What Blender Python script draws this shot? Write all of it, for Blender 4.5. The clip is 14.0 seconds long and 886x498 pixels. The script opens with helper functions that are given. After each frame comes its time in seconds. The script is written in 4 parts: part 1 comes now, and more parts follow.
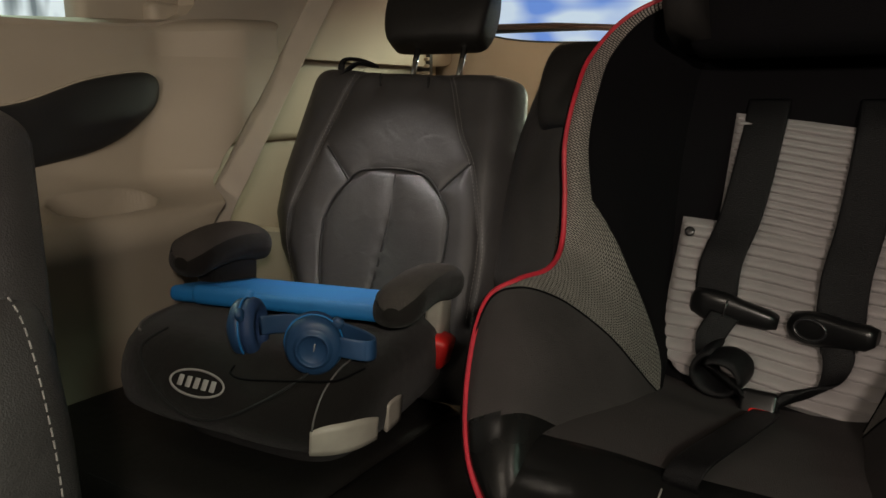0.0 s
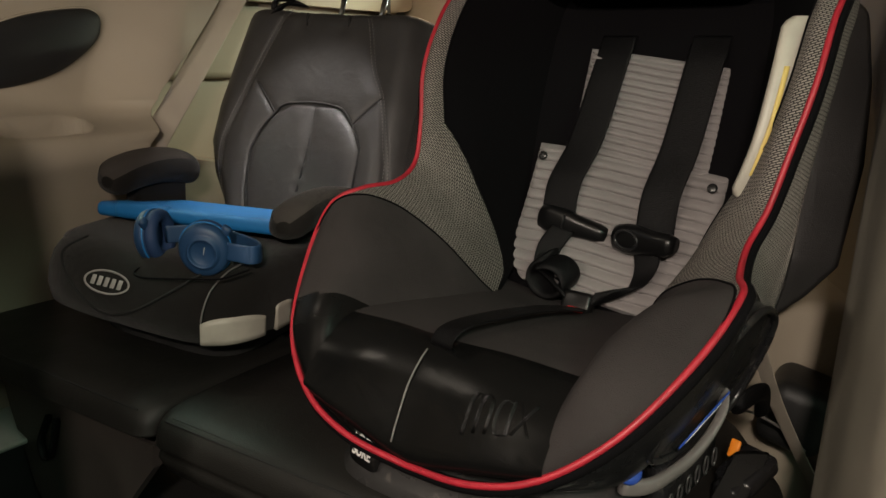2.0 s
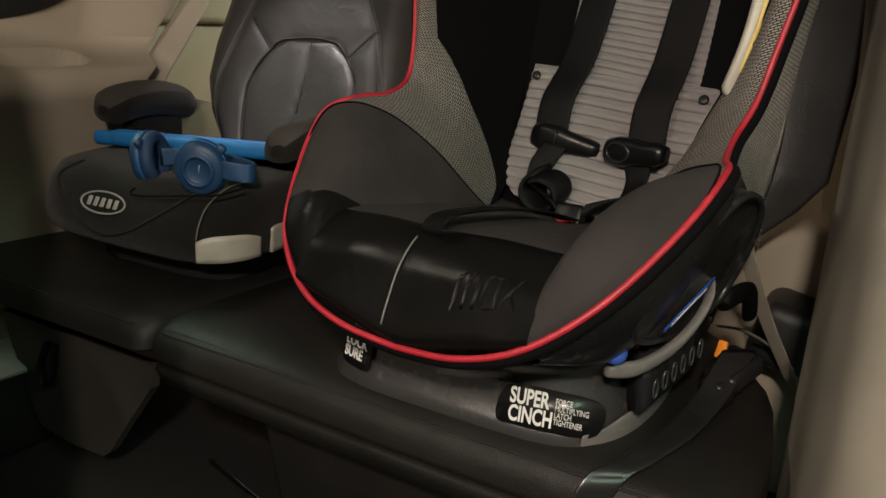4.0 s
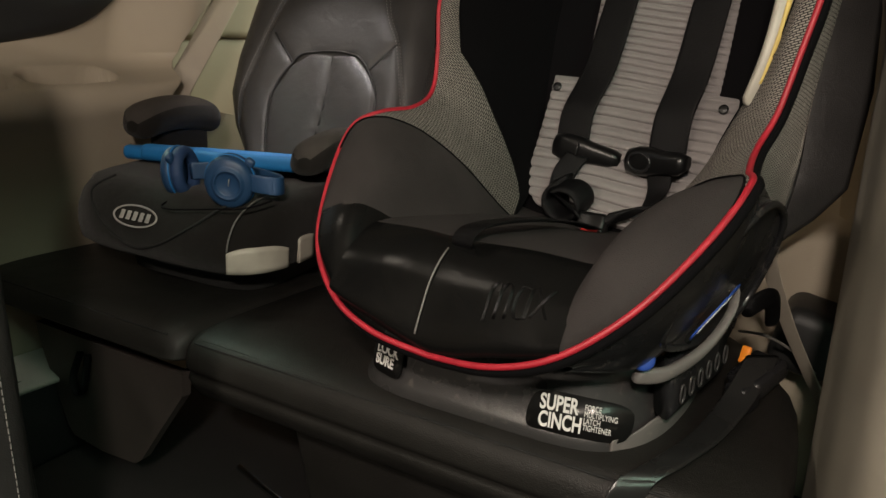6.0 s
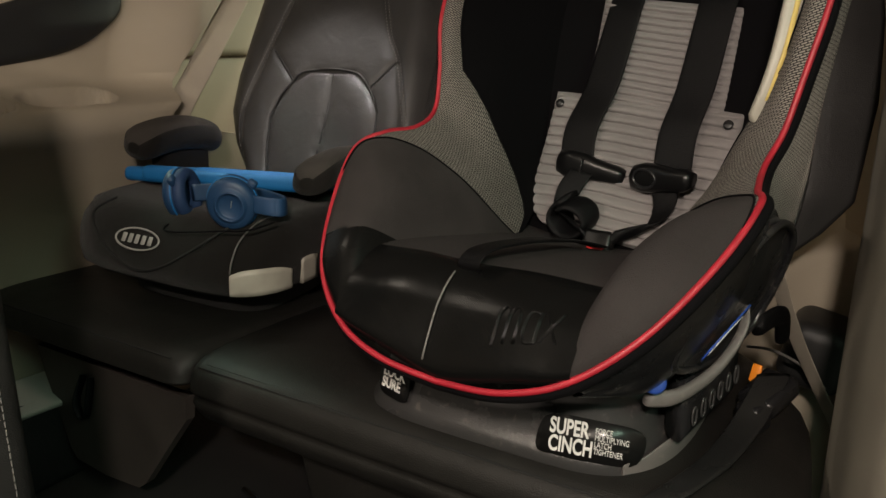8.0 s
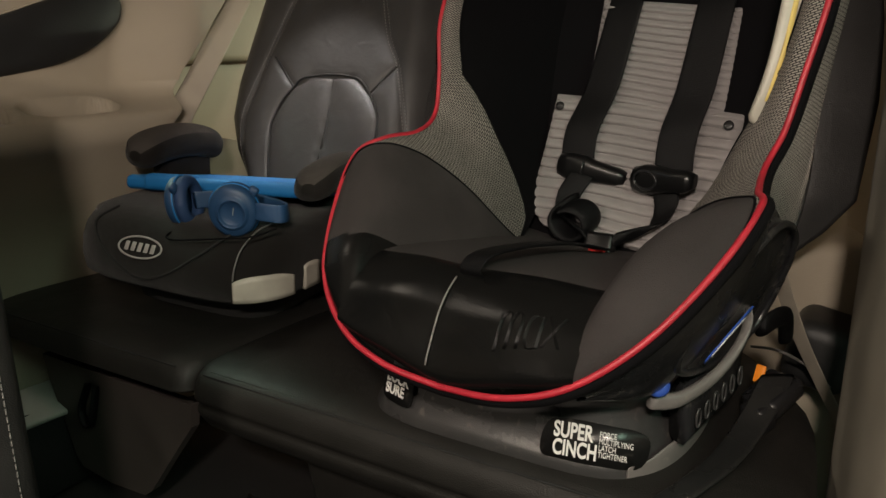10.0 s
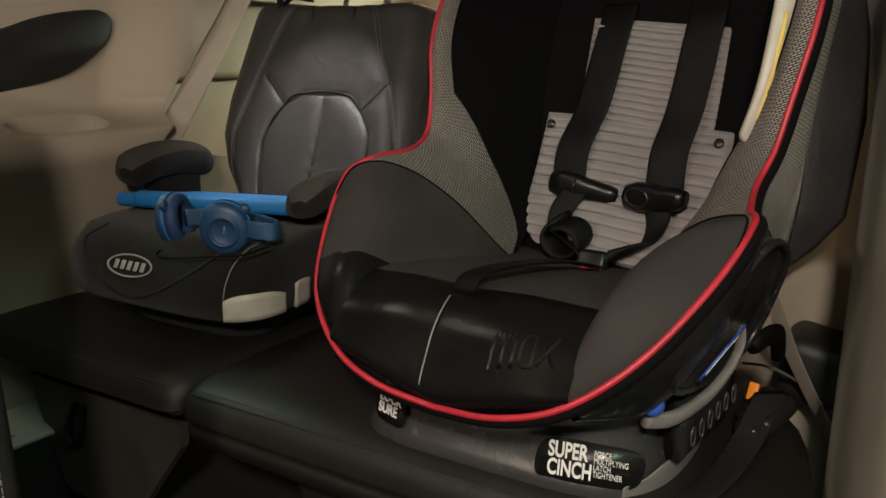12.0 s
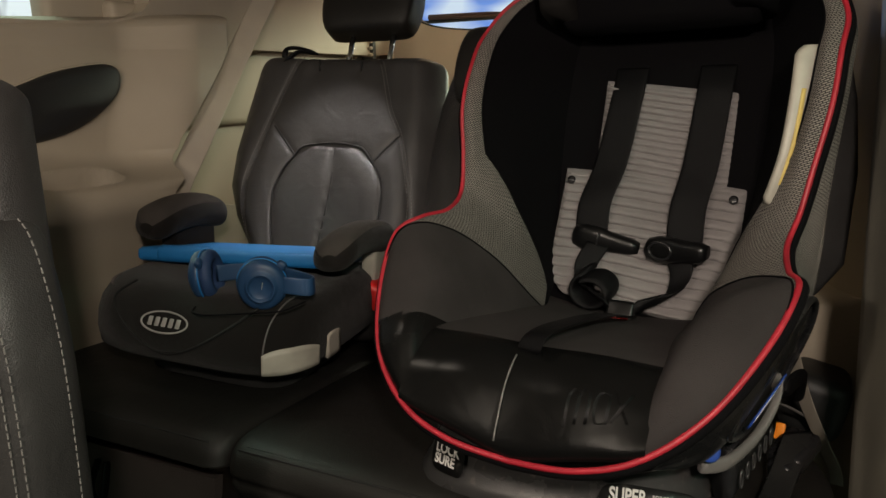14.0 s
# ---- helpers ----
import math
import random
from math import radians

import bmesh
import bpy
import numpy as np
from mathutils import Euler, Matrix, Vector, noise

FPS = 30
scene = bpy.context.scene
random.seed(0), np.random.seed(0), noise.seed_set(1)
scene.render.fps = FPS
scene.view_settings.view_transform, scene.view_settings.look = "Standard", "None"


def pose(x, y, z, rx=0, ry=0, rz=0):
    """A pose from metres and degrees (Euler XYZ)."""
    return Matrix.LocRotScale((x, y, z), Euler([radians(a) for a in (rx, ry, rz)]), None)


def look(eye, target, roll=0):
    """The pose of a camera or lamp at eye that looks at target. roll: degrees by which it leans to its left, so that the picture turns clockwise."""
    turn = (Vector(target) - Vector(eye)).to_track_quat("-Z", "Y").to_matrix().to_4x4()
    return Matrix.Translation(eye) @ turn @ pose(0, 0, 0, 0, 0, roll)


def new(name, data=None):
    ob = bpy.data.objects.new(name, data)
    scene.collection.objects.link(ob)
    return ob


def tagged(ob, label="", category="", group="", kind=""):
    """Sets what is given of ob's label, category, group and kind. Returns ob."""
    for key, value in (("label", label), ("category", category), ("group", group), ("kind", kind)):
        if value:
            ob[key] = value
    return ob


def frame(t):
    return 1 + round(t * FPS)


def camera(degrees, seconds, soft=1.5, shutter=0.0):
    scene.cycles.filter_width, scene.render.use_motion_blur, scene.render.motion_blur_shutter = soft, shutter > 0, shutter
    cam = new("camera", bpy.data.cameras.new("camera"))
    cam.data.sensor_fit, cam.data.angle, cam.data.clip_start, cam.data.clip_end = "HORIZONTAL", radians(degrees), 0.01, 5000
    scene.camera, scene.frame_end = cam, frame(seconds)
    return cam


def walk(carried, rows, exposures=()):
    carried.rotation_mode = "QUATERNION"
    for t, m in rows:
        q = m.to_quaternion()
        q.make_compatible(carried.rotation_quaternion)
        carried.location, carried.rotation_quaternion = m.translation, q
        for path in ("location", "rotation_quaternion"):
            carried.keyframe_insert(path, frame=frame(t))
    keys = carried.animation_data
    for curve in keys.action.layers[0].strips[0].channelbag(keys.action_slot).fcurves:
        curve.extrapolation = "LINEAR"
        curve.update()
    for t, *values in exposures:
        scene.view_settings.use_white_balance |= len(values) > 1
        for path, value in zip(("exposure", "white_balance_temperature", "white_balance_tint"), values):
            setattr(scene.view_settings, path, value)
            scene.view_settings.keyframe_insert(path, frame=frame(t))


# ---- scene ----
cam = camera(63.1, 14.0)
METRES, EYE, TILT, LEAN, TURN = 0.64, 0.92, -12.0, 0.0, 30.0
ROWS = [
    (0.0, 0.0, 0.0, 0.0, 0.0, 0.0, -0.0),
    (0.5, -0.0007, -0.0178, -0.0071, 0.07, 0.07, -0.36),
    (1.0, -0.0009, -0.0326, -0.0142, 0.43, -0.51, -0.81),
    (1.5, 0.1287, -0.0829, -0.0501, 1.06, -1.8, -1.06),
    (2.0, 0.3242, -0.1853, -0.0863, 1.28, -3.38, -1.12),
    (2.5, 0.3633, -0.2178, -0.232, 1.42, -4.69, -1.1),
    (3.0, 0.3596, -0.2095, -0.2281, 1.26, -4.66, -1.27),
    (5.5, 0.3251, -0.2303, -0.2413, 1.97, -5.05, -0.89),
    (6.0, 0.3152, -0.242, -0.2181, 2.22, -4.47, -0.57),
    (6.5, 0.3084, -0.2366, -0.206, 2.25, -4.17, -0.32),
    (7.0, 0.3142, -0.2314, -0.1996, 2.12, -3.92, -0.09),
    (7.5, 0.3126, -0.2289, -0.1996, 2.1, -3.78, 0.09),
    (8.0, 0.3056, -0.2288, -0.197, 2.21, -3.7, 0.26),
    (10.5, 0.3115, -0.2286, -0.1903, 2.32, -3.55, 1.25),
    (11.0, 0.3179, -0.227, -0.1916, 1.96, -3.36, 1.15),
    (11.5, 0.3029, -0.2109, -0.2079, 1.78, -3.1, 1.05),
    (12.0, 0.3024, -0.2263, -0.1842, 1.58, -2.42, 1.17),
    (12.5, 0.2781, -0.2507, -0.1459, 0.89, -1.73, 1.45),
    (13.0, 0.2033, -0.2978, -0.1224, -1.01, -1.06, 1.83),
    (13.5, 0.1349, -0.3148, -0.1251, -2.18, -0.77, 2.15),
    (14.0, 0.1099, -0.3069, -0.1099, -2.36, -0.54, 2.16),
]
BASE = pose(0, 0, EYE, TILT, LEAN, TURN)
walk(cam, [(t, BASE @ pose(METRES * x, METRES * y, METRES * z, 90 + pitch, roll, yaw)) for t, x, y, z, yaw, pitch, roll in ROWS],
     exposures=[(0.0, -0.32), (1.0, -0.32), (2.5, 0.12), (12.0, 0.10), (13.2, -0.14), (14.0, -0.16)])

# ---- world and lamps ----
world = bpy.data.worlds.new("garage_air")
scene.world = world
world.use_nodes = True
world.node_tree.nodes["Background"].inputs[0].default_value = (0.6, 0.75, 0.6, 1)
world.node_tree.nodes["Background"].inputs[1].default_value = 0.004


def lamp(name, kind, place, target, power, colour, size=0.1, size_y=None):
    data = bpy.data.lights.new(name, kind)
    data.energy, data.color = power, colour
    if kind == "AREA":
        data.size = size
        if size_y:
            data.shape, data.size_y = "RECTANGLE", size_y
    else:
        data.shadow_soft_size = size
    ob = new(name, data)
    ob.matrix_world = look(place, target)
    return ob


lamp("dome_light_right", "AREA", (0.40, -0.40, 1.21), (0.0, 0.9, 0.45), 14.5, (1.0, 0.86, 0.735), 0.10, 0.06)
lamp("dome_light_left", "AREA", (-0.36, -0.90, 1.24), (-0.6, 0.9, 0.45), 9, (1.0, 0.86, 0.71), 0.10, 0.06)
# Added overhead fill that lifts the lower left wall; not a fitting of the van.
lamp("overhead_fill", "AREA", (-0.75, 0.22, 1.295), (-0.85, 0.5, 0.0), 0.8, (1.0, 0.87, 0.72), 0.16, 0.09)
spot = lamp("reading_light", "SPOT", (-0.77, 1.055, 1.30), (-0.735, 1.00, 0.0), 23, (1.0, 0.94, 0.88), 0.012)
spot.data.spot_size, spot.data.spot_blend = radians(48), 0.9
lamp("cargo_light", "AREA", (-0.75, 1.75, 1.295), (-0.8, 2.1, 0.6), 2.5, (1.0, 0.74, 0.48), 0.12, 0.06)
lamp("garage_tube_side", "AREA", (-2.6, 0.9, 2.3), (-1.0, 1.2, 0.9), 40, (0.72, 1.0, 0.78), 1.2, 0.2)
lamp("garage_tube_rear", "AREA", (0.55, 3.2, 1.58), (-1.3, 1.6, 1.05), 100, (0.92, 1.0, 0.74), 1.2, 0.2)
lamp("garage_tube_door", "AREA", (1.9, -0.6, 2.0), (-0.4, 0.3, 0.6), 16, (0.66, 1.0, 0.74), 1.2, 0.2)


# ---- materials ----
def material(name, colour, rough=0.6, metal=0.0, vary=0.12, scale=14.0, bump=0.0, bump_scale=400.0, sheen=0.0, coat=0.0, dust=0.0, spec=0.5, wrinkle=0.0):
    m = bpy.data.materials.new(name)
    m.use_nodes = True
    n, l = m.node_tree.nodes, m.node_tree.links
    b = n["Principled BSDF"]
    b.inputs["Roughness"].default_value, b.inputs["Metallic"].default_value = rough, metal
    b.inputs["Sheen Weight"].default_value, b.inputs["Coat Weight"].default_value = sheen, coat
    b.inputs["Specular IOR Level"].default_value = spec
    co = n.new("ShaderNodeTexCoord")
    tex = n.new("ShaderNodeTexNoise")
    tex.inputs["Scale"].default_value, tex.inputs["Detail"].default_value = scale, 6
    l.new(co.outputs["Object"], tex.inputs["Vector"])
    ramp = n.new("ShaderNodeMapRange")
    ramp.inputs[1].default_value, ramp.inputs[2].default_value = 0.3, 0.7
    ramp.inputs[3].default_value, ramp.inputs[4].default_value = 1 - vary, 1 + vary
    l.new(tex.outputs[0], ramp.inputs[0])
    mix = n.new("ShaderNodeMix")
    mix.data_type, mix.blend_type = "RGBA", "MULTIPLY"
    mix.inputs[0].default_value = 1.0
    mix.inputs[6].default_value = (*colour, 1)
    l.new(ramp.outputs[0], mix.inputs[7])
    out = mix.outputs[2]
    if dust:
        spot = n.new("ShaderNodeTexNoise")
        spot.inputs["Scale"].default_value, spot.inputs["Detail"].default_value = 90, 8
        l.new(co.outputs["Object"], spot.inputs["Vector"])
        cut = n.new("ShaderNodeMapRange")
        cut.inputs[1].default_value, cut.inputs[2].default_value = 0.60, 0.72
        cut.inputs[3].default_value, cut.inputs[4].default_value = 0.0, dust
        l.new(spot.outputs[0], cut.inputs[0])
        mix2 = n.new("ShaderNodeMix")
        mix2.data_type = "RGBA"
        mix2.inputs[7].default_value = (0.32, 0.28, 0.24, 1)
        l.new(cut.outputs[0], mix2.inputs[0])
        l.new(out, mix2.inputs[6])
        out = mix2.outputs[2]
    l.new(out, b.inputs["Base Color"])
    rr = n.new("ShaderNodeMapRange")
    rr.inputs[3].default_value, rr.inputs[4].default_value = max(rough - 0.08, 0.03), min(rough + 0.08, 1)
    l.new(tex.outputs[0], rr.inputs[0])
    l.new(rr.outputs[0], b.inputs["Roughness"])
    if bump:
        fine = n.new("ShaderNodeTexVoronoi" if bump_scale > 500 else "ShaderNodeTexNoise")
        fine.inputs["Scale"].default_value = bump_scale
        l.new(co.outputs["Object"], fine.inputs["Vector"])
        bp = n.new("ShaderNodeBump")
        bp.inputs["Strength"].default_value, bp.inputs["Distance"].default_value = bump, 0.001
        l.new(fine.outputs[0], bp.inputs["Height"])
        l.new(bp.outputs[0], b.inputs["Normal"])
        if wrinkle:
            wide = n.new("ShaderNodeTexNoise")
            wide.inputs["Scale"].default_value, wide.inputs["Detail"].default_value = 22, 3
            wide.inputs["Distortion"].default_value = 0.8
            l.new(co.outputs["Object"], wide.inputs["Vector"])
            fold = n.new("ShaderNodeBump")
            fold.inputs["Strength"].default_value, fold.inputs["Distance"].default_value = wrinkle, 0.006
            l.new(wide.outputs[0], fold.inputs["Height"])
            l.new(bp.outputs[0], fold.inputs["Normal"])
            l.new(fold.outputs[0], b.inputs["Normal"])
    return m


def woven(name, dark, light, pitch, rough=0.85):
    """Knitted mesh cloth: slanting light stitches on a dark ground, in UV metres."""
    m = bpy.data.materials.new(name)
    m.use_nodes = True
    n, l = m.node_tree.nodes, m.node_tree.links
    b = n["Principled BSDF"]
    b.inputs["Roughness"].default_value = rough
    b.inputs["Specular IOR Level"].default_value = 0.2
    uv = n.new("ShaderNodeTexCoord")
    brick = n.new("ShaderNodeTexBrick")
    mp = n.new("ShaderNodeMapping")
    mp.inputs["Rotation"].default_value = (0, 0, radians(28))
    mp.inputs["Scale"].default_value = (1 / pitch, 1 / pitch, 1)
    l.new(uv.outputs["UV"], mp.inputs[0])
    l.new(mp.outputs[0], brick.inputs["Vector"])
    brick.inputs["Scale"].default_value = 1.0
    brick.inputs["Brick Width"].default_value, brick.inputs["Row Height"].default_value = 1.0, 0.42
    brick.inputs["Mortar Size"].default_value, brick.inputs["Mortar Smooth"].default_value = 0.11, 0.5
    brick.inputs["Color1"].default_value, brick.inputs["Color2"].default_value = (*light, 1), (*[c * 0.8 for c in light], 1)
    brick.inputs["Mortar"].default_value = (*dark, 1)
    l.new(brick.outputs[0], b.inputs["Base Color"])
    bp = n.new("ShaderNodeBump")
    bp.inputs["Strength"].default_value, bp.inputs["Distance"].default_value, bp.invert = 0.6, 0.001, True
    l.new(brick.outputs[1], bp.inputs["Height"])
    l.new(bp.outputs[0], b.inputs["Normal"])
    return m


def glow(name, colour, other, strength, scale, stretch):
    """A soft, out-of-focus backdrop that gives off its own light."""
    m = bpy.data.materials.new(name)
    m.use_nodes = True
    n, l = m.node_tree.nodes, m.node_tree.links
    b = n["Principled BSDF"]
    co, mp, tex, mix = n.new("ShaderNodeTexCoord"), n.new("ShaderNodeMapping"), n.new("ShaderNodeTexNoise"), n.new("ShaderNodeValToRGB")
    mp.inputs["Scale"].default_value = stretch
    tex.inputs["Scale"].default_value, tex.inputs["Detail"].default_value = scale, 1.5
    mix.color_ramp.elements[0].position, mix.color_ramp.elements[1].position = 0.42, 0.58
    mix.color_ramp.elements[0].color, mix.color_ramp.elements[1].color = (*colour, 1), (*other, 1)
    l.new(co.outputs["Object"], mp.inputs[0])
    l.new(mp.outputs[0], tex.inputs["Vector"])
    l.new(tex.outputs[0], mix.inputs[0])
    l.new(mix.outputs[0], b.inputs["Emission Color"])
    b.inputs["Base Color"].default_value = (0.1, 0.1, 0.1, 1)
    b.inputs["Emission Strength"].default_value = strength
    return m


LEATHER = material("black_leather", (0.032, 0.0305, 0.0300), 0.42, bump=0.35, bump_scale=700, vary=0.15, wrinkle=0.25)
# Darker copy of the same leather: the bench's shade put into its colour.
LEATHER_SHADED = material("shaded_black_leather", (0.0115, 0.0108, 0.0098), 0.48, bump=0.35, bump_scale=700, spec=0.26, wrinkle=0.25)
SEAM = material("seam_groove", (0.004, 0.004, 0.004), 0.8)
THREAD = material("grey_thread", (0.17, 0.165, 0.155), 0.8)
TRIM = material("beige_trim", (0.36, 0.31, 0.24), 0.62, bump=0.2, bump_scale=600, vary=0.05, scale=6)
BELT_BEIGE = material("beige_webbing", (0.42, 0.37, 0.30), 0.75, bump=0.4, bump_scale=900, vary=0.06)
POD = material("black_trim", (0.012, 0.012, 0.012), 0.5, bump=0.2, bump_scale=600)
CARPET = material("dark_carpet", (0.008, 0.0072, 0.007), 0.95, bump=0.8, bump_scale=500, vary=0.3)
HEADLINER = material("headliner", (0.5, 0.46, 0.38), 0.9, vary=0.05)
PLASTIC = material("black_plastic", (0.010, 0.010, 0.011), 0.28, dust=0.08, bump=0.1, bump_scale=800)
CLIP = material("matt_black_plastic", (0.004, 0.004, 0.0043), 0.30, spec=0.35)
PLASTIC_GREY = material("charcoal_plastic", (0.033, 0.032, 0.032), 0.28, dust=0.12, bump=0.15, bump_scale=800)
LEG = material("brown_grey_cover", (0.045, 0.038, 0.034), 0.6, vary=0.2)
GREY_TAB = material("grey_plastic", (0.125, 0.115, 0.11), 0.45, dust=0.2)
CLOTH = material("charcoal_cloth", (0.027, 0.0235, 0.0232), 0.9, sheen=0.0, bump=0.5, bump_scale=900, vary=0.2, spec=0.2, wrinkle=0.3)
# Black cloth, coloured darker still to hold the shade inside the wings.
CLOTH_BLACK = material("black_cloth", (0.0022, 0.0020, 0.0026), 0.9, sheen=0.0, bump=0.5, bump_scale=900, spec=0.10)
ROLL = material("black_leatherette", (0.0040, 0.0040, 0.0040), 0.25, bump=0.15, bump_scale=500, spec=0.22, wrinkle=0.14)
RED = material("red_piping", (0.33, 0.012, 0.024), 0.5, vary=0.15, scale=60)
MESH = woven("grey_mesh_cloth", (0.008, 0.007, 0.0065), (0.23, 0.21, 0.19), 0.0068)
MESH_ARM = woven("brown_mesh_cloth", (0.008, 0.007, 0.006), (0.10, 0.088, 0.08), 0.0040)
INSERT = material("light_grey_pad", (0.20, 0.186, 0.184), 0.85, bump=0.5, bump_scale=900, vary=0.1, sheen=0.1, spec=0.2)
WEB = material("black_webbing", (0.0032, 0.0032, 0.0036), 0.42, bump=0.6, bump_scale=900, spec=0.15)
CREAM = material("cream_panel", (0.36, 0.335, 0.285), 0.45, vary=0.12, scale=25)
REDP = material("red_plastic", (0.62, 0.02, 0.018), 0.4)
BOOST = material("brown_black_cloth", (0.0066, 0.0052, 0.0046), 0.92, wrinkle=0.3, bump=0.6, bump_scale=900, sheen=0.1, vary=0.2, spec=0.2)
BLUE = material("blue_foam", (0.010, 0.14, 0.38), 0.55, vary=0.08)
NAVY = material("blue_plastic", (0.014, 0.045, 0.11), 0.5, vary=0.1)
NAVY_PAD = material("navy_pad", (0.012, 0.035, 0.10), 0.7)
STEEL = material("steel", (0.6, 0.6, 0.58), 0.22, metal=1.0)
WHITE = material("white_print", (0.60, 0.59, 0.57), 0.5, dust=0.3)
LABEL = material("black_label", (0.008, 0.008, 0.008), 0.3, dust=0.1)
LABEL_BLUE = material("blue_label", (0.02, 0.06, 0.30), 0.4)
LABEL_YELLOW = material("yellow_tag", (0.55, 0.42, 0.12), 0.5)
ORANGE = material("orange_tag", (0.9, 0.28, 0.02), 0.5)
SILVER_LOGO = material("silver_print", (0.30, 0.285, 0.27), 0.45)
PAINT = material("seal_and_paint", (0.27, 0.25, 0.205), 0.42)
SILVER = material("silver_sill", (0.45, 0.43, 0.40), 0.35, metal=0.2)
CONCRETE = material("garage_concrete", (0.3, 0.3, 0.28), 0.9, vary=0.2, scale=3)


# ---- geometry helpers ----
def mesh_of(name, bm, mat, smooth=True):
    me = bpy.data.meshes.new(name)
    bmesh.ops.recalc_face_normals(bm, faces=bm.faces[:])
    bm.to_mesh(me)
    bm.free()
    for m in (mat if isinstance(mat, (list, tuple)) else [mat]):
        me.materials.append(m)
    if smooth:
        me.polygons.foreach_set("use_smooth", [True] * len(me.polygons))
    return me


def part(name, bm, mat, parent=None, label="", smooth=True, at=None):
    ob = new(name, mesh_of(name, bm, mat, smooth) if isinstance(bm, bmesh.types.BMesh) else bm)
    ob.parent = parent
    if at is not None:
        ob.matrix_basis = at
    return tagged(ob, label)


def thing(name, m, label, category, group="", kind=""):
    ob = new(name)
    ob.empty_display_size = 0.05
    ob.matrix_basis = m
    return tagged(ob, label, category, group, kind)


def spline(pts, n, closed=False):
    """n points, evenly by index, on a Catmull-Rom curve through pts."""
    p = np.array(pts, float)
    k = len(p)
    res = []
    for s in np.linspace(0, k if closed else k - 1, n, endpoint=not closed):
        i = min(int(s), k - 1 if closed else k - 2)
        f = s - i
        if closed:
            a, b, c, d = (p[(i + j) % k] for j in (-1, 0, 1, 2))
        else:
            a, b, c, d = (p[min(max(i + j, 0), k - 1)] for j in (-1, 0, 1, 2))
        res.append(0.5 * (2 * b + (c - a) * f + (2 * a - 5 * b + 4 * c - d) * f * f + (3 * b - a - 3 * c + d) * f ** 3))
    return np.array(res)


def skin(sections, caps=True, closed=True, pick=None, uv=False):
    """A mesh over rows of points; closed: each row is a ring. pick(i, j) gives a face's material index."""
    bm = bmesh.new()
    vs = [[bm.verts.new(p) for p in s] for s in sections]
    n = len(sections[0])
    layer = bm.loops.layers.uv.new("uv") if uv else None
    arr = np.array(sections, float)
    for i in range(len(vs) - 1):
        for j in range(n if closed else n - 1):
            q = (j + 1) % n
            try:
                f = bm.faces.new((vs[i][j], vs[i][q], vs[i + 1][q], vs[i + 1][j]))
            except ValueError:
                continue
            if pick:
                f.material_index = pick(i, j)
            if layer:
                for lp, (a, b) in zip(f.loops, ((i, j), (i, q), (i + 1, q), (i + 1, j))):
                    lp[layer].uv = uv(a, b, arr)
    if caps and closed:
        for s in (vs[0], vs[-1]):
            try:
                bm.faces.new(s)
            except ValueError:
                pass
    return bm


def ring(centre, ax, ay, a, b, power=2.5, n=24):
    """A superellipse about centre in the plane of the directions ax and ay."""
    c, ax, ay = np.array(centre, float), np.array(ax, float), np.array(ay, float)
    res = []
    for k in range(n):
        t = 2 * math.pi * k / n
        x, y = math.cos(t), math.sin(t)
        res.append(c + ax * a * math.copysign(abs(x) ** (2 / power), x) + ay * b * math.copysign(abs(y) ** (2 / power), y))
    return res


def tube(pts, r, n=8, flat=1.0, up=(0, 0, 1), closed=False):
    """A round or flattened strand along pts; flat: its thickness against its width."""
    p = np.array(pts, float)
    rows = []
    k = len(p)
    for i in range(k):
        d = p[(i + 1) % k] - p[i - 1] if closed else p[min(i + 1, k - 1)] - p[max(i - 1, 0)]
        d = d / (np.linalg.norm(d) + 1e-9)
        s = np.cross(d, np.array(up, float))
        s = s / (np.linalg.norm(s) + 1e-9)
        rows.append(ring(p[i], s, np.cross(s, d), r, r * flat, 2 if flat > 0.6 else 4, n))
    if closed:
        rows.append(rows[0])
    return skin(rows, caps=not closed)


def block(size, bevel=0.005, seg=3, at=(0, 0, 0), turn=(0, 0, 0), taper=None):
    bm = bmesh.new()
    bmesh.ops.create_cube(bm, size=1)
    for v in bm.verts:
        v.co = Vector((v.co.x * size[0], v.co.y * size[1], v.co.z * size[2]))
        if taper and v.co.z < 0:
            v.co.x *= taper[0]
            v.co.y *= taper[1]
    if bevel:
        bmesh.ops.bevel(bm, geom=bm.edges[:] + bm.verts[:], offset=bevel, segments=seg, profile=0.5, affect="EDGES")
    bm.transform(pose(*at, *turn))
    return bm


def cushion(w, d, h, round_=0.04, puff=0.0, at=(0, 0, 0), n=28, rings=10):
    """A soft pad, w by d by h, domed by puff."""
    rows = []
    for i in range(rings + 1):
        a = math.pi * i / rings
        inset = round_ * (1 - math.sin(a) ** 0.7)
        z = -h / 2 * math.cos(a)
        rows.append(ring((at[0], at[1], at[2] + z), (1, 0, 0), (0, 1, 0), w / 2 - inset, d / 2 - inset, 6, n))
    for f in (0.8, 0.55, 0.25):
        top = [np.array(at) + (np.array(p) - np.array(at)) * np.array([f, f, 1]) + np.array([0, 0, puff * (1 - f)]) for p in rows[rings]]
        rows.append(top)
    return skin(rows)


def disc(r, h):
    """Round button with a domed top, standing on z = 0."""
    steps = [(0.96, 0.0), (1.0, 0.15), (1.0, 0.6), (0.9, 0.85), (0.6, 0.97), (0.2, 1.0)]
    return skin([ring((0, 0, h * z), (1, 0, 0), (0, 1, 0), r * k, r * k, 2, 24) for k, z in steps])


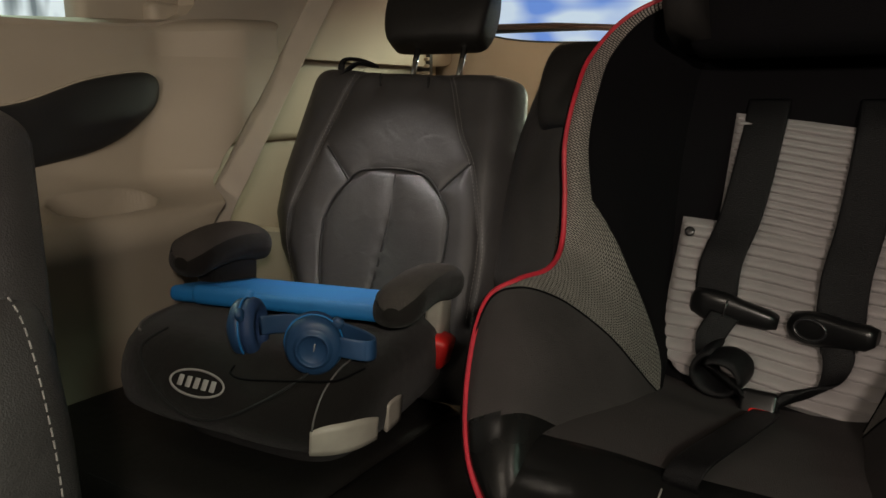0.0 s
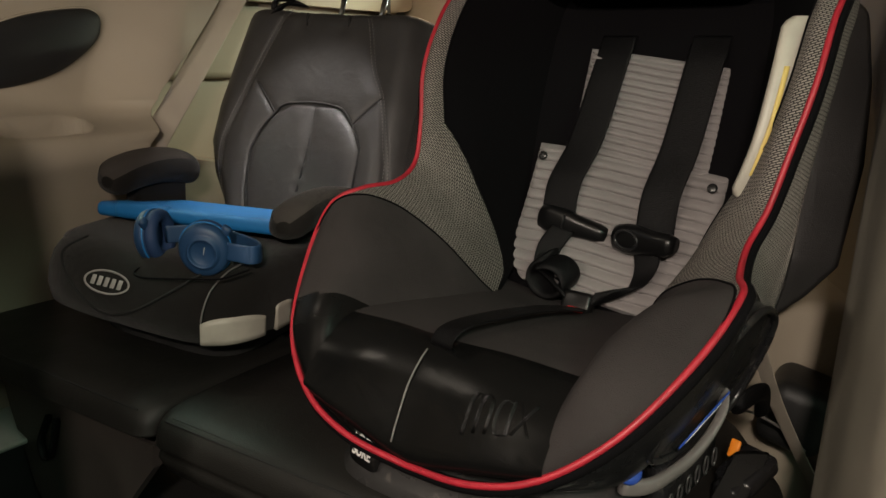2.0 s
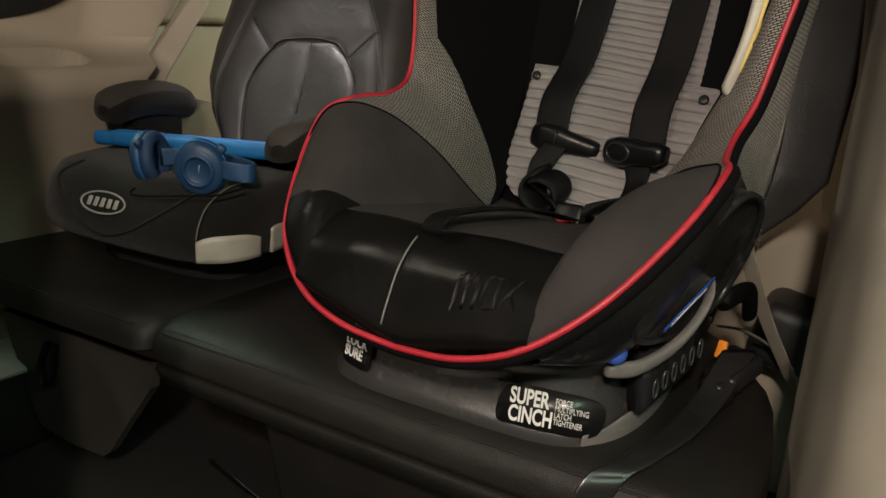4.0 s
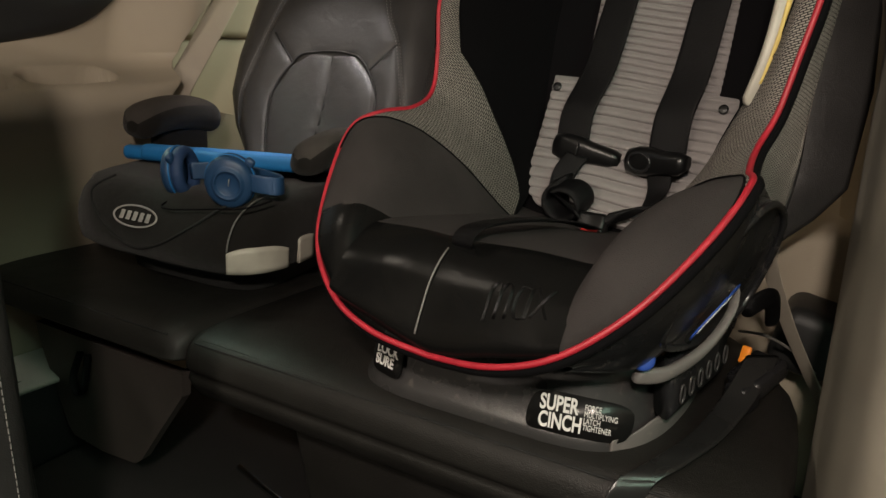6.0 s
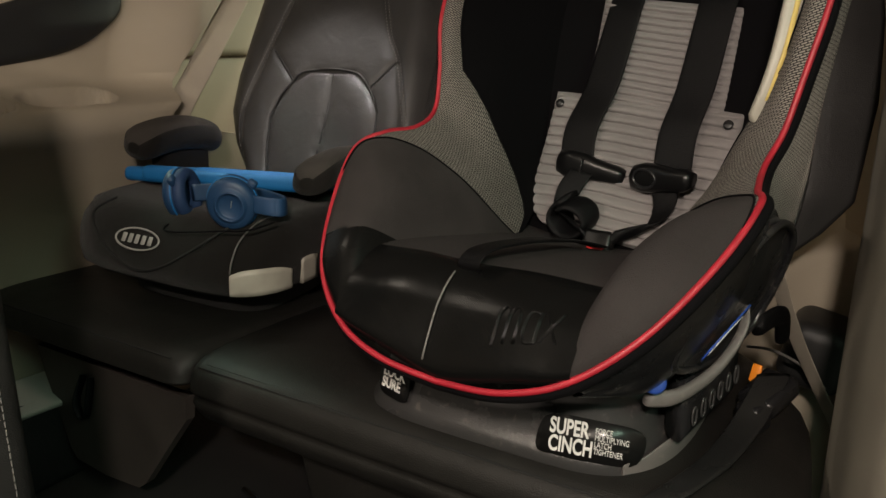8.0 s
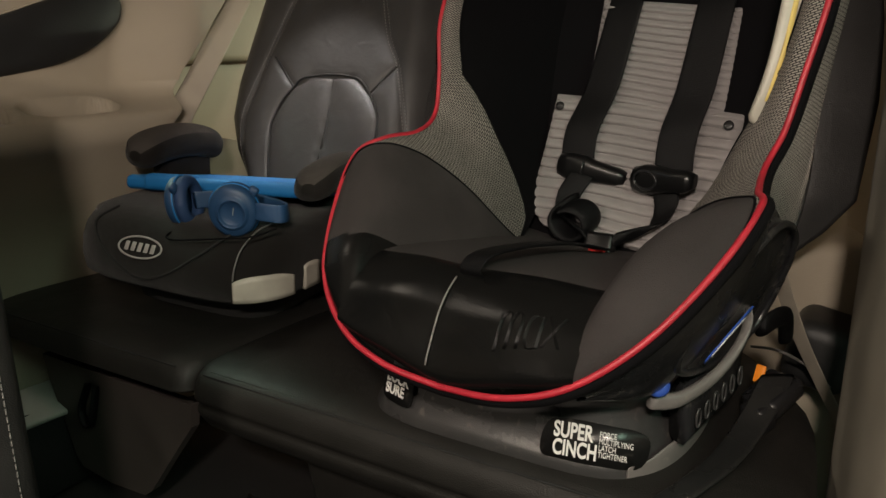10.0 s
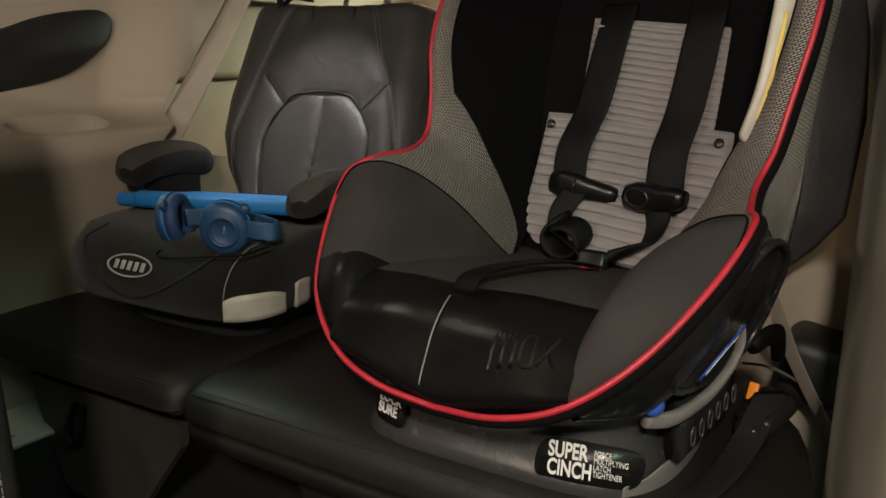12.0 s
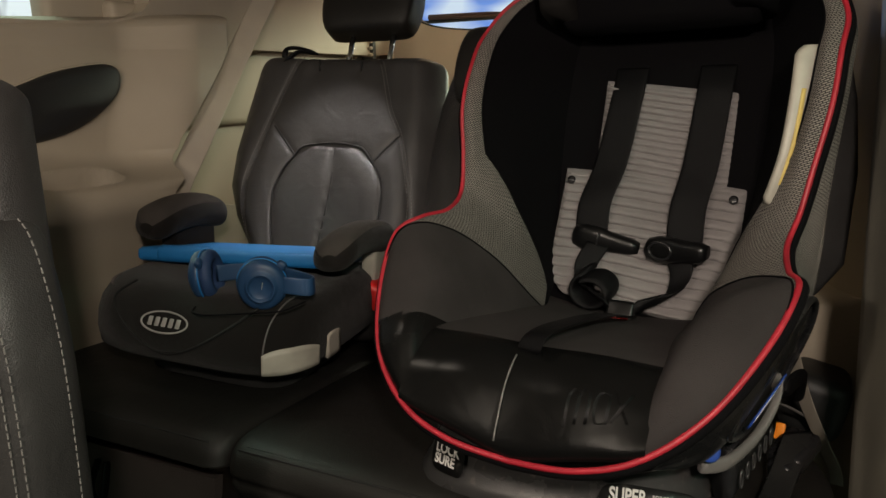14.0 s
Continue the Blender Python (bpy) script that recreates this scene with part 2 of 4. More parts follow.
def writing(name, text, size, m, mat, parent, depth=0.0004, scale_x=1.0, label="", bold=0.0):
    cu = bpy.data.curves.new(name, "FONT")
    cu.body, cu.size, cu.extrude = text, size, depth
    cu.space_line, cu.offset = 0.82, bold
    tmp = bpy.data.objects.new(name, cu)
    scene.collection.objects.link(tmp)
    me = bpy.data.meshes.new_from_object(tmp.evaluated_get(bpy.context.evaluated_depsgraph_get()))
    bpy.data.objects.remove(tmp)
    me.materials.clear()
    me.materials.append(mat)
    ob = new(name, me)
    ob.parent = parent
    ob.matrix_basis = m @ Matrix.Diagonal((scale_x, 1, 1, 1))
    return tagged(ob, label)


# ---- the van ----
def structure(name, bm, mat, label, category, smooth=False):
    ob = part(name, bm, mat, None, label, smooth)
    return tagged(ob, "", category, "", "structure")


structure("floor", block((2.1, 4.2, 0.04), 0.004, 1, (-0.45, 0.6, -0.02)), CARPET, "dark carpeted van floor", "floor")
structure("ceiling", block((2.0, 4.0, 0.05), 0.01, 2, (-0.45, 0.5, 1.33)), HEADLINER, "pale fabric headliner over the cabin", "ceiling")

PROFILE = spline([(-1.19, -0.02), (-1.17, 0.1), (-1.15, 0.3), (-1.11, 0.48), (-1.06, 0.62), (-1.035, 0.68), (-1.045, 0.717), (-1.075, 0.732),
                  (-1.135, 0.752), (-1.172, 0.778), (-1.192, 0.83), (-1.205, 0.92), (-1.222, 0.985), (-1.24, 1.015), (-1.29, 1.028)], 210)


def left_trim():
    ys = np.concatenate([np.arange(-1.3, 0.5, 0.08), np.arange(0.5, 0.88, 0.005), np.arange(0.88, 2.201, 0.02)])
    rows = []
    for y in ys:
        row = []
        for x, z in PROFILE:
            end = float(np.interp(z, (0.0, 0.60, 0.68, 0.80, 1.13), (1.30, 1.30, 0.93, 1.03, 1.375)))
            back = y if y < 0.88 else 0.88 + (y - 0.88) * (end - 0.88) / (2.2 - 0.88)
            swell = min(max((back - 0.90 - 0.45 * (z - 0.8)) / 0.16, 0), 1)
            swell = swell * swell * (3 - 2 * swell)
            inward = 0.095 * swell * min(max((z - 0.70) / 0.08, 0), 1) * (1 if z < 1.3 else 0)
            px, pz = x + inward, z
            if 0.70 < z < 0.768 and -1.16 < x < -1.045 and y < 1.0:
                tray = ((y - 0.765) / 0.095) ** 4 + ((x + 1.105) / 0.042) ** 2
                cup = ((y - 0.605) / 0.048) ** 2 + ((x + 1.100) / 0.045) ** 2
                for d in (tray, cup):
                    if d < 1:
                        pz -= 0.06 * min(1, (1 - d) * 9)
            row.append((px, back, pz + 0.06 * max(0, back - 0.3) * (1 if z > 1.0 else 0)))
        rows.append(row)
    last = rows[-1]
    rows.append([(x - 0.012, y + 0.006, z) for x, y, z in last])
    rows.append([(-1.345, y + 0.03, z) for x, y, z in last])
    return skin(rows, caps=False, closed=False)


structure("wall_left", left_trim(), TRIM, "beige moulded side trim with a recessed tray", "wall", True)


def frame_with_hole(outer, inner, depth, axis):
    """A flat panel with one opening; outer and inner are rings of as many points; axis is the way its thickness goes."""
    a, d = np.array(axis, float) * depth, None
    rows = [np.array(outer), np.array(inner), np.array(inner) + a, np.array(outer) + a, np.array(outer)]
    return skin(rows, caps=False)


# upper left side: rear quarter window opening above the sill, and the pillar behind it
structure("wall_left_upper", frame_with_hole(
    ring((-1.235, 0.45, 1.18), (0, 1, 0), (0, 0, 1), 1.75, 0.17, 20, 32),
    ring((-1.235, 0.28, 1.17), (0, 1, 0), (0, 0, 1), 0.83, 0.125, 5, 32), -0.05, (1, 0, 0)), TRIM, "beige window surround above the side trim", "wall")
structure("wall_left_rear", block((0.06, 1.36, 1.24), 0.02, 4, (-1.335, 1.57, 0.70)), TRIM, "pale rear quarter trim lit by the garage", "wall", True)
structure("wall_left_rear_ledge", block((0.05, 1.14, 0.30), 0.02, 4, (-1.298, 1.60, 0.96)), TRIM, "moulded ledge along the rear quarter trim", "trim", True)

# tailgate with its window
structure("wall_rear", frame_with_hole(
    ring((-0.48, 2.20, 0.70), (1, 0, 0), (0, 0, 1), 0.85, 0.70, 14, 40),
    ring((-0.48, 2.20, 1.195), (1, 0, 0), (0, 0, 1), 0.685, 0.12, 3.4, 40), 0.06, (0, 1, 0)), TRIM, "beige tailgate trim round the rear window", "wall")
window = thing("window_rear", pose(-0.48, 2.21, 1.055), "rear window with a dark seal and a wiper outside", "window", kind="structure")
part("window_frame", tube(ring((0, -0.006, 0.14), (1, 0, 0), (0, 0, 1), 0.682, 0.118, 3.4, 48), 0.004, 8, closed=True, up=(0, 1, 0)), POD, window, "black rubber seal")
wiper = thing("wiper", pose(-0.80, 2.275, 1.13), "dark rear wiper arm lying across the window", "wiper")
part("wiper_arm", tube([(-0.33, 0, 0.015), (-0.1, 0, 0.010), (0.12, 0, -0.006), (0.3, 0, -0.02)], 0.010, 8, up=(0, 1, 0)), material("brown_wiper", (0.07, 0.035, 0.025), 0.5), wiper)
part("wiper_blade", tube([(-0.36, 0.004, 0.0), (0.36, 0.004, -0.006)], 0.006, 6, up=(0, 1, 0)), POD, wiper)

# vent in the rear corner
vent = thing("vent", pose(-1.245, 2.02, 1.045), "small beige vent with slats in the rear corner", "vent")
part("backing", block((0.05, 0.02, 0.14), 0.004, 2, (0, 0.02, 0)), POD, vent)
for i in range(6):
    part("slat", block((0.05, 0.012, 0.010), 0.003, 2, (0, 0.004, -0.055 + 0.022 * i), (20, 0, 0)), TRIM, vent)

# right quarter trim, wheel-well box and door jamb
structure("wall_right", skin([[(0.345 - sl, y, 0.0), (0.325 - sl, y, 0.3), (0.30 - sl + 0.012 * math.sin(y * 6), y, 0.55), (0.285 - sl, y, 0.8), (0.275 - sl, y, 1.0), (0.30 - sl, y, 1.31), (0.45, y, 1.31), (0.45, y, 0.0)]
                              for y, sl in zip(np.linspace(1.06, 2.2, 16), 0.12 * np.clip(np.linspace(0, 3, 16), 0, 1))]), TRIM, "beige rear quarter trim beside the bench", "wall", True)
structure("wheel_well", skin([spline([(0.33, y, 0.02), (0.33, y, 0.50), (0.22, y, 0.50), (0.12, y, 0.47), (0.07, y, 0.38), (0.05, y, 0.2), (0.045, y, 0.02)], 40, False).tolist() for y in np.linspace(1.235, 2.1, 12)]),
          TRIM, "beige wheel-well trim behind the bench end", "trim", True)
structure("door_jamb", skin([spline([(0.242, y0 - 0.10, z), (0.232, y0 - 0.04, z), (0.236, y0, z), (0.26, y0 + 0.01, z), (0.40, y0 + 0.01, z), (0.40, y0 - 0.4, z), (0.30, y0 - 0.36, z), (0.262, y0 - 0.24, z)], 40, True)
                             for z, y0 in ((0.0, 0.76), (0.3, 0.82), (0.6, 0.98), (0.9, 1.12), (1.3, 1.3))]), PAINT, "dark painted jamb of the sliding door opening", "door jamb", True)
structure("wall_front", block((2.0, 0.05, 1.35), 0.01, 2, (-0.45, -1.55, 0.65)), POD, "dark front end of the cabin", "wall")
structure("roof_rail_right", block((0.08, 2.4, 0.10), 0.03, 3, (0.40, -0.35, 1.28)), TRIM, "beige header above the side door", "trim", True)

# the garage outside
structure("ground", block((14, 14, 0.1), 0, 1, (0, 1, -0.5)), CONCRETE, "plain concrete garage floor", "ground")
# Rear and side backdrops glow by themselves in place of a lit garage.
structure("backdrop_rear", block((6.0, 0.05, 3.0), 0, 1, (-0.5, 4.6, 1.0)), glow("rear_backdrop", (0.10, 0.24, 0.72), (0.62, 0.74, 0.88), 1.0, 2.2, (1.0, 1.0, 2.2)), "glowing blue backdrop for the garage behind the rear window", "backdrop")
structure("backdrop_side", block((0.05, 6.0, 3.0), 0, 1, (-3.4, 1.0, 1.0)), glow("side_backdrop", (0.06, 0.09, 0.12), (0.75, 0.85, 0.88), 1.0, 3.5, (1.0, 3.0, 0.6)), "glowing pale backdrop for the garage outside the side window", "backdrop")
structure("backdrop_right", block((0.05, 6.0, 3.6), 0, 1, (2.6, 0.5, 1.1)), CONCRETE, "plain garage wall beside the open door", "backdrop")

# black armrest pod on the side trim
pod = thing("armrest_pod", pose(-1.20, 0.85, 0.89), "black padded armrest pod set in beige side trim", "armrest")
POD_EDGE = spline([(-0.30, -0.01), (-0.15, 0.02), (-0.035, 0.056), (0.07, 0.073), (0.112, 0.068), (0.122, 0.045), (0.098, 0.003), (0.01, -0.052), (-0.10, -0.08), (-0.25, -0.09)], 60, True)
part("pad", skin([[(x0 - 0.10 * z * s, y * s - 0.03 * (1 - s), z * s) for y, z in POD_EDGE] for x0, s in ((-0.02, 1.0), (0.004, 1.0), (0.010, 0.97), (0.013, 0.9), (0.015, 0.7), (0.016, 0.3))]), POD, pod)
part("rim", tube([(0.002 - 0.10 * z, y, z) for y, z in POD_EDGE * 1.01], 0.003, 6, closed=True, up=(1, 0, 0)), TRIM, pod, "beige rim")

# ---- third row ----
def relative(root, m):
    return root.matrix_basis.inverted() @ m


def bench_ring(x, shrink, low=0.0):
    pts = [(0.62, 0.265), (0.572, 0.285), (0.552, 0.32), (0.548, 0.36), (0.560, 0.390), (0.60, 0.403), (0.72, 0.402), (0.90, 0.392), (1.05, 0.375), (1.10, 0.33), (1.05, 0.27), (0.80, 0.255)]
    c = np.array((0.80, 0.33))
    out = []
    for p in spline(pts, 60, True):
        q = c + (p - c) * np.array((1 - shrink * 1.2, 1 - shrink * 2.2))
        z = q[1] if q[1] > 0.36 else 0.36 + (q[1] - 0.36) * (1 - low)
        groove = 0.010 * math.exp(-((q[1] - 0.342) / 0.006) ** 2) if low < 0.3 and q[0] < 0.60 else 0.0
        out.append((x, q[0] + groove, z))
    return out


def bench_cushion(x0, x1, rounded=False):
    xs = [(x0, 0.10), (x0 + 0.004, 0.05), (x0 + 0.012, 0.02), (x0 + 0.03, 0.0)]
    xs += [(x0 + 0.03 + (x1 - x0 - 0.06) * f, -0.006 * math.sin(math.pi * f)) for f in np.linspace(0.1, 0.9, 9)]
    xs += [(x1 - 0.03, 0.0), (x1 - 0.012, 0.02), (x1 - 0.004, 0.05), (x1, 0.10)]
    if not rounded:
        return skin([bench_ring(x, s, 0.85) for x, s in xs])
    xs = [p for p in xs if p[0] < 0.08] + [(0.09, 0.0), (0.12, 0.0), (0.15, 0.0), (0.175, 0.002), (0.195, 0.006), (0.21, 0.015), (0.22, 0.035), (0.226, 0.08)]
    rows = []
    for x, s in xs:
        depth = float(np.interp(x, (0.08, 0.12, 0.155, 0.18, 0.20, 0.215, 0.226), (1.0, 0.92, 0.80, 0.73, 0.66, 0.55, 0.36)))
        rows.append([(p[0], 0.55 + (p[1] - 0.55) * depth, p[2]) for p in bench_ring(x, s, 0.25)])
    return skin(rows)


def stitches(paths, step=0.0075, size=0.0045, r=0.0007):
    """Dashes of thread along the paths, joined."""
    bm = bmesh.new()
    for path in paths:
        p = np.array(path, float)
        seg = np.linalg.norm(np.diff(p, axis=0), axis=1)
        at = np.concatenate([[0], np.cumsum(seg)])
        for s in np.arange(0, at[-1] - size, step):
            a, b = (np.array([np.interp(q, at, p[:, k]) for k in range(3)]) for q in (s, s + size))
            d = (b - a) / (np.linalg.norm(b - a) + 1e-9)
            side = np.cross(d, (0.3, 0.5, 0.8))
            side /= np.linalg.norm(side)
            up = np.cross(side, d)
            vs = [[bm.verts.new(q + side * r * math.cos(k * math.pi / 2) + up * r * math.sin(k * math.pi / 2)) for k in range(4)] for q in (a, b)]
            for k in range(4):
                bm.faces.new((vs[0][k], vs[0][(k + 1) % 4], vs[1][(k + 1) % 4], vs[1][k]))
    return bm


def near_paths(x, z, paths):
    best = 9.0
    for p in paths:
        for (ax, az), (bx, bz) in zip(p[:-1], p[1:]):
            dx, dz = bx - ax, bz - az
            t = min(max(((x - ax) * dx + (z - az) * dz) / (dx * dx + dz * dz + 1e-12), 0), 1)
            best = min(best, math.hypot(x - ax - t * dx, z - az - t * dz))
    return best


def backrest(edges, top, thick, grooves, round_top=0.05, slope=0.0):
    """A seat back, upright, its front at -y. edges: rows of (z, left x, right x); grooves: seam lines as (x, z)."""
    hz = np.array(edges)

    def span(z):
        a, b = np.interp(z, hz[:, 0], hz[:, 1]), np.interp(z, hz[:, 0], hz[:, 2])
        return (a + b) / 2, (b - a) / 2

    def front(x, z, crown=0.0):
        mid, hw = span(z)
        u = min(abs(x - mid) / hw, 1)
        y = -thick / 2 + 0.052 * u ** 7 + 0.012 * (1 - min(u / 0.55, 1) ** 2) * 0.6 - 0.008 * math.exp(-((u - 0.80) / 0.13) ** 2)
        y += 0.045 * crown ** 4 + 0.03 * max(0, 1 - z / 0.05) ** 2
        d = near_paths(x, z, grooves)
        return y + 0.0055 * math.exp(-(d / 0.0035) ** 2) - 0.004 * (1 - math.exp(-(d / 0.02) ** 2))

    rows = []
    nz = 110
    for i in range(nz + 1):
        z = top * i / nz
        crown = max(0, (z - (top - round_top)) / round_top)
        row = []
        for u in np.linspace(-1, 1, 91):
            u = math.copysign(abs(u) ** 0.8, u)
            zc = z * (1 - slope * (u + 1) / 2)
            mid, hw = span(zc)
            hw -= 0.030 * crown ** 3
            row.append((mid + u * hw, front(mid + u * hw, zc, crown), zc))
        mid, hw = span(z)
        hw -= 0.030 * crown ** 3
        for f in np.linspace(1, -1, 14)[1:-1]:
            row.append((mid + hw * f, thick / 2 * (1 - abs(f) ** 8 * 0.9) - 0.03 * crown, z * (1 - slope * (f + 1) / 2)))
        rows.append(row)
    return skin(rows), front


SPLIT = -0.575
seat_small = thing("bench_seat", pose(-0.86, 0.82, 0.05), "black leather single third-row seat with its back raised", "van seat", "third-row seats")
part("seat_cushion", bench_cushion(-1.15, SPLIT - 0.003), LEATHER_SHADED, seat_small, at=relative(seat_small, Matrix()))
oct_seams = [
    [(-0.060, 0.12), (-0.085, 0.20), (-0.098, 0.268), (-0.098, 0.32), (-0.067, 0.381), (-0.022, 0.408), (0.084, 0.402), (0.130, 0.361), (0.157, 0.313), (0.160, 0.24), (0.145, 0.14)],
    [(0.031, 0.400), (0.035, 0.31), (0.030, 0.204), (0.022, 0.10)], [(-0.128, 0.451), (-0.067, 0.384)], [(0.180, 0.425), (0.128, 0.369)],
    [(-0.048, 0.612), (-0.043, 0.584)], [(0.058, 0.603), (0.062, 0.580)]]
side_lines = [[(-0.085, 0.625), (-0.104, 0.591), (-0.143, 0.457), (-0.176, 0.318), (-0.163, 0.215), (-0.14, 0.12)], [(0.106, 0.605), (0.120, 0.574), (0.151, 0.483), (0.184, 0.421), (0.212, 0.325), (0.224, 0.258), (0.225, 0.13)]]
bm, face_of = backrest([(0, -0.10, 0.235), (0.10, -0.125, 0.25), (0.19, -0.170, 0.256), (0.25, -0.212, 0.258), (0.32, -0.243, 0.260), (0.40, -0.247, 0.262), (0.51, -0.236, 0.260), (0.63, -0.222, 0.248)], 0.638, 0.12, oct_seams + side_lines, slope=0.035)
BACK_A = pose(-0.775, 1.0, 0.395, -27, 0, 7)
back_small = part("backrest", bm, LEATHER, seat_small, at=relative(seat_small, BACK_A))
for p in oct_seams:
    fine = spline([(x, face_of(x, z) - 0.0014, z) for x, z in spline(p, 60)], 90)
    part("seam", tube(fine, 0.0028, 6, up=(0, 1, 0)), SEAM, back_small)
for p in side_lines:
    for off in (-0.004, 0.004):
        q = spline(p, 40)
        part("stitching", stitches([[(x + off, face_of(x + off, z) - 0.0006, z) for x, z in q]]), THREAD, back_small, "grey stitching")
part("head_restraint", cushion(0.235, 0.10, 0.17, 0.03, 0.004, (0.030, 0.01, 0.788), 32, 12), LEATHER_SHADED, back_small, "black head restraint on two posts")
for x in (-0.012, 0.092):
    part("post", tube([(x, 0.015, 0.59), (x, 0.015, 0.74)], 0.0065, 10, up=(1, 0, 0)), STEEL, back_small, "chrome post")
    part("collar", block((0.03, 0.026, 0.01), 0.003, 2, (x, 0.015, 0.632)), POD, back_small)
part("pull_loop", tube(spline([(-0.152, -0.03, 0.612), (-0.145, -0.045, 0.645), (-0.118, -0.03, 0.655), (-0.080, -0.02, 0.645), (-0.105, -0.055, 0.632), (-0.135, -0.055, 0.605)], 30), 0.007, 8, 0.35), WEB, back_small, "black webbing pull loop")

seat_wide = thing("bench_seat", pose(-0.18, 0.82, 0.05), "black leather double third-row seat with its back raised", "van seat", "third-row seats")
part("seat_cushion", bench_cushion(SPLIT + 0.003, 0.225, True), LEATHER_SHADED, seat_wide, at=relative(seat_wide, Matrix()))
bm, face_w = backrest([(z, -w, w) for z, w in ((0, 0.26), (0.127, 0.295), (0.177, 0.344), (0.226, 0.378), (0.376, 0.388), (0.5, 0.380), (0.64, 0.355))], 0.64, 0.12, [[(0.21, 0.6), (0.27, 0.4), (0.28, 0.1)]])
BACK_B = pose(-0.165, 1.03, 0.395, -25, 0, 0)
back_wide = part("backrest", bm, LEATHER, seat_wide, at=relative(seat_wide, BACK_B))
for o in (-0.004, 0.004):
    part("stitching", stitches([[(x + o, face_w(x + o, z) - 0.0006, z) for x, z in spline([(0.29, 0.6), (0.305, 0.4), (0.30, 0.1)], 30)]]), THREAD, back_wide, "grey stitching")
part("head_restraint", cushion(0.21, 0.09, 0.17, 0.03, 0.004, (-0.235, -0.035, 0.57), 32, 12), LEATHER_SHADED, back_wide, "black head restraint folded low")
front_line = [[(x, 0.5615 + o, 0.3935 + o * 0.5) for x in np.linspace(SPLIT + 0.04, 0.17, 60)] for o in (0, 0.006)]
for line in front_line:
    part("stitching", stitches([line]), SEAM, seat_wide, "dark stitching along the front edge", at=relative(seat_wide, Matrix()))
part("seam", tube([(x, 0.561, 0.3925) for x in np.linspace(SPLIT + 0.03, 0.18, 30)], 0.0016, 6), SEAM, seat_wide, at=relative(seat_wide, Matrix()))
part("seam", tube([(x, 0.561, 0.3925) for x in np.linspace(-1.12, SPLIT - 0.03, 30)], 0.0016, 6), SEAM, seat_small, at=relative(seat_small, Matrix()))
# under the seats: bracket cover, pull strap and leg
cover = [(-1.095, 0.285), (-1.084, 0.229), (-1.058, 0.150), (-1.040, 0.080), (-1.020, 0.062), (-0.93, 0.055), (-0.830, 0.062), (-0.805, 0.080), (-0.74, 0.16), (-0.672, 0.242), (-0.665, 0.285)]
part("leg_cover", skin([[(x, y + 0.006 * math.sin(x * 95) * (0.3 - z), z) for x, z in cover] for y in (0.622, 0.640)], caps=True), LEG, seat_small, "charcoal plastic leg cover", False, relative(seat_small, Matrix()))
part("pull_strap", tube(spline([(-0.945, 0.618, 0.26), (-0.953, 0.602, 0.215), (-0.942, 0.598, 0.188), (-0.926, 0.598, 0.187), (-0.918, 0.602, 0.212), (-0.922, 0.618, 0.26)], 30), 0.008, 8, 0.22, (1, 0, 0)), WEB, seat_small, "black pull strap with pale edges", at=relative(seat_small, Matrix()))
part("leg", block((0.56, 0.22, 0.28), 0.01, 2, (-0.16, 0.745, 0.135), (0, 0, 0), (0.86, 0.9)), LEATHER_SHADED, seat_wide, at=relative(seat_wide, Matrix()))
part("seat_rail", tube([(-0.70, 0.75, 0.03), (-0.42, 0.68, 0.03)], 0.006, 8), STEEL, seat_wide, "bare steel floor rail", at=relative(seat_wide, Matrix()))
sill = thing("sill_plate", pose(-1.10, 0.52, 0.19), "silver scuff plate on a dark step", "sill plate")
part("plate", block((0.10, 0.50, 0.012), 0.004, 2, (0, 0, 0), (0, 20, -6)), SILVER, sill)
part("step", block((0.12, 0.55, 0.19), 0.02, 3, (-0.02, 0, -0.095)), POD, sill)

# ---- second-row seat beside the camera ----
second = thing("second_row_seat", pose(-0.815, 0.15, 0.0), "black leather second-row seat with pale double stitching", "van seat")
part("backrest", skin([ring((0.018, 0.122, z), (1, 0, 0), (0, 1, 0), 0.300 - 0.03 * max(0, (z - 0.88) / 0.035) ** 3, 0.036 - 0.02 * max(0, (z - 0.88) / 0.035) ** 3, 6, 40) for z in np.concatenate([np.linspace(0.0, 0.88, 24), np.linspace(0.885, 0.915, 8)])]), LEATHER, second)
wing = spline([(0.0, 0.0), (0.02, 0.35), (0.03, 0.60), (0.022, 0.70), (0.0, 0.765), (-0.05, 0.795)], 28)
wing_size = np.concatenate([np.ones(22), [0.98, 0.94, 0.86, 0.74, 0.55, 0.3]])
wing_rows = [ring((0.238 + dx, 0.098, z + 0.015), (1, 0, 0), (0, 1, 0), 0.085 * s, 0.052 * s, 3, 64) for (dx, z), s in zip(wing, wing_size)]
bolster = part("side_bolster", skin(wing_rows), LEATHER, second)
for k in (57, 59, 2):
    part("stitching", stitches([[np.array(r[k]) * (1.003, 1, 1) + (0.0006, -0.0006, 0) for r in wing_rows[:-2]]], 0.009, 0.006, 0.0009), THREAD, bolster, "pale stitched seam")

# seat belt over the pillar
belt = thing("seat_belt", pose(-1.06, 1.05, 0.5), "beige seat belt hanging over the rear pillar trim", "seat belt")
part("webbing", skin([ring(p, (0.66, 0.60, -0.45), (-0.70, 0.70, -0.10), 0.027, 0.0015, 4, 12) for p in spline([(-1.19, 1.60, 1.31), (-1.15, 1.405, 1.131), (-1.125, 1.245, 0.965), (-1.10, 1.087, 0.796), (-1.075, 0.975, 0.678), (-1.03, 0.93, 0.58), (-1.0, 0.91, 0.44)], 40)]), BELT_BEIGE, belt, at=relative(belt, Matrix()))
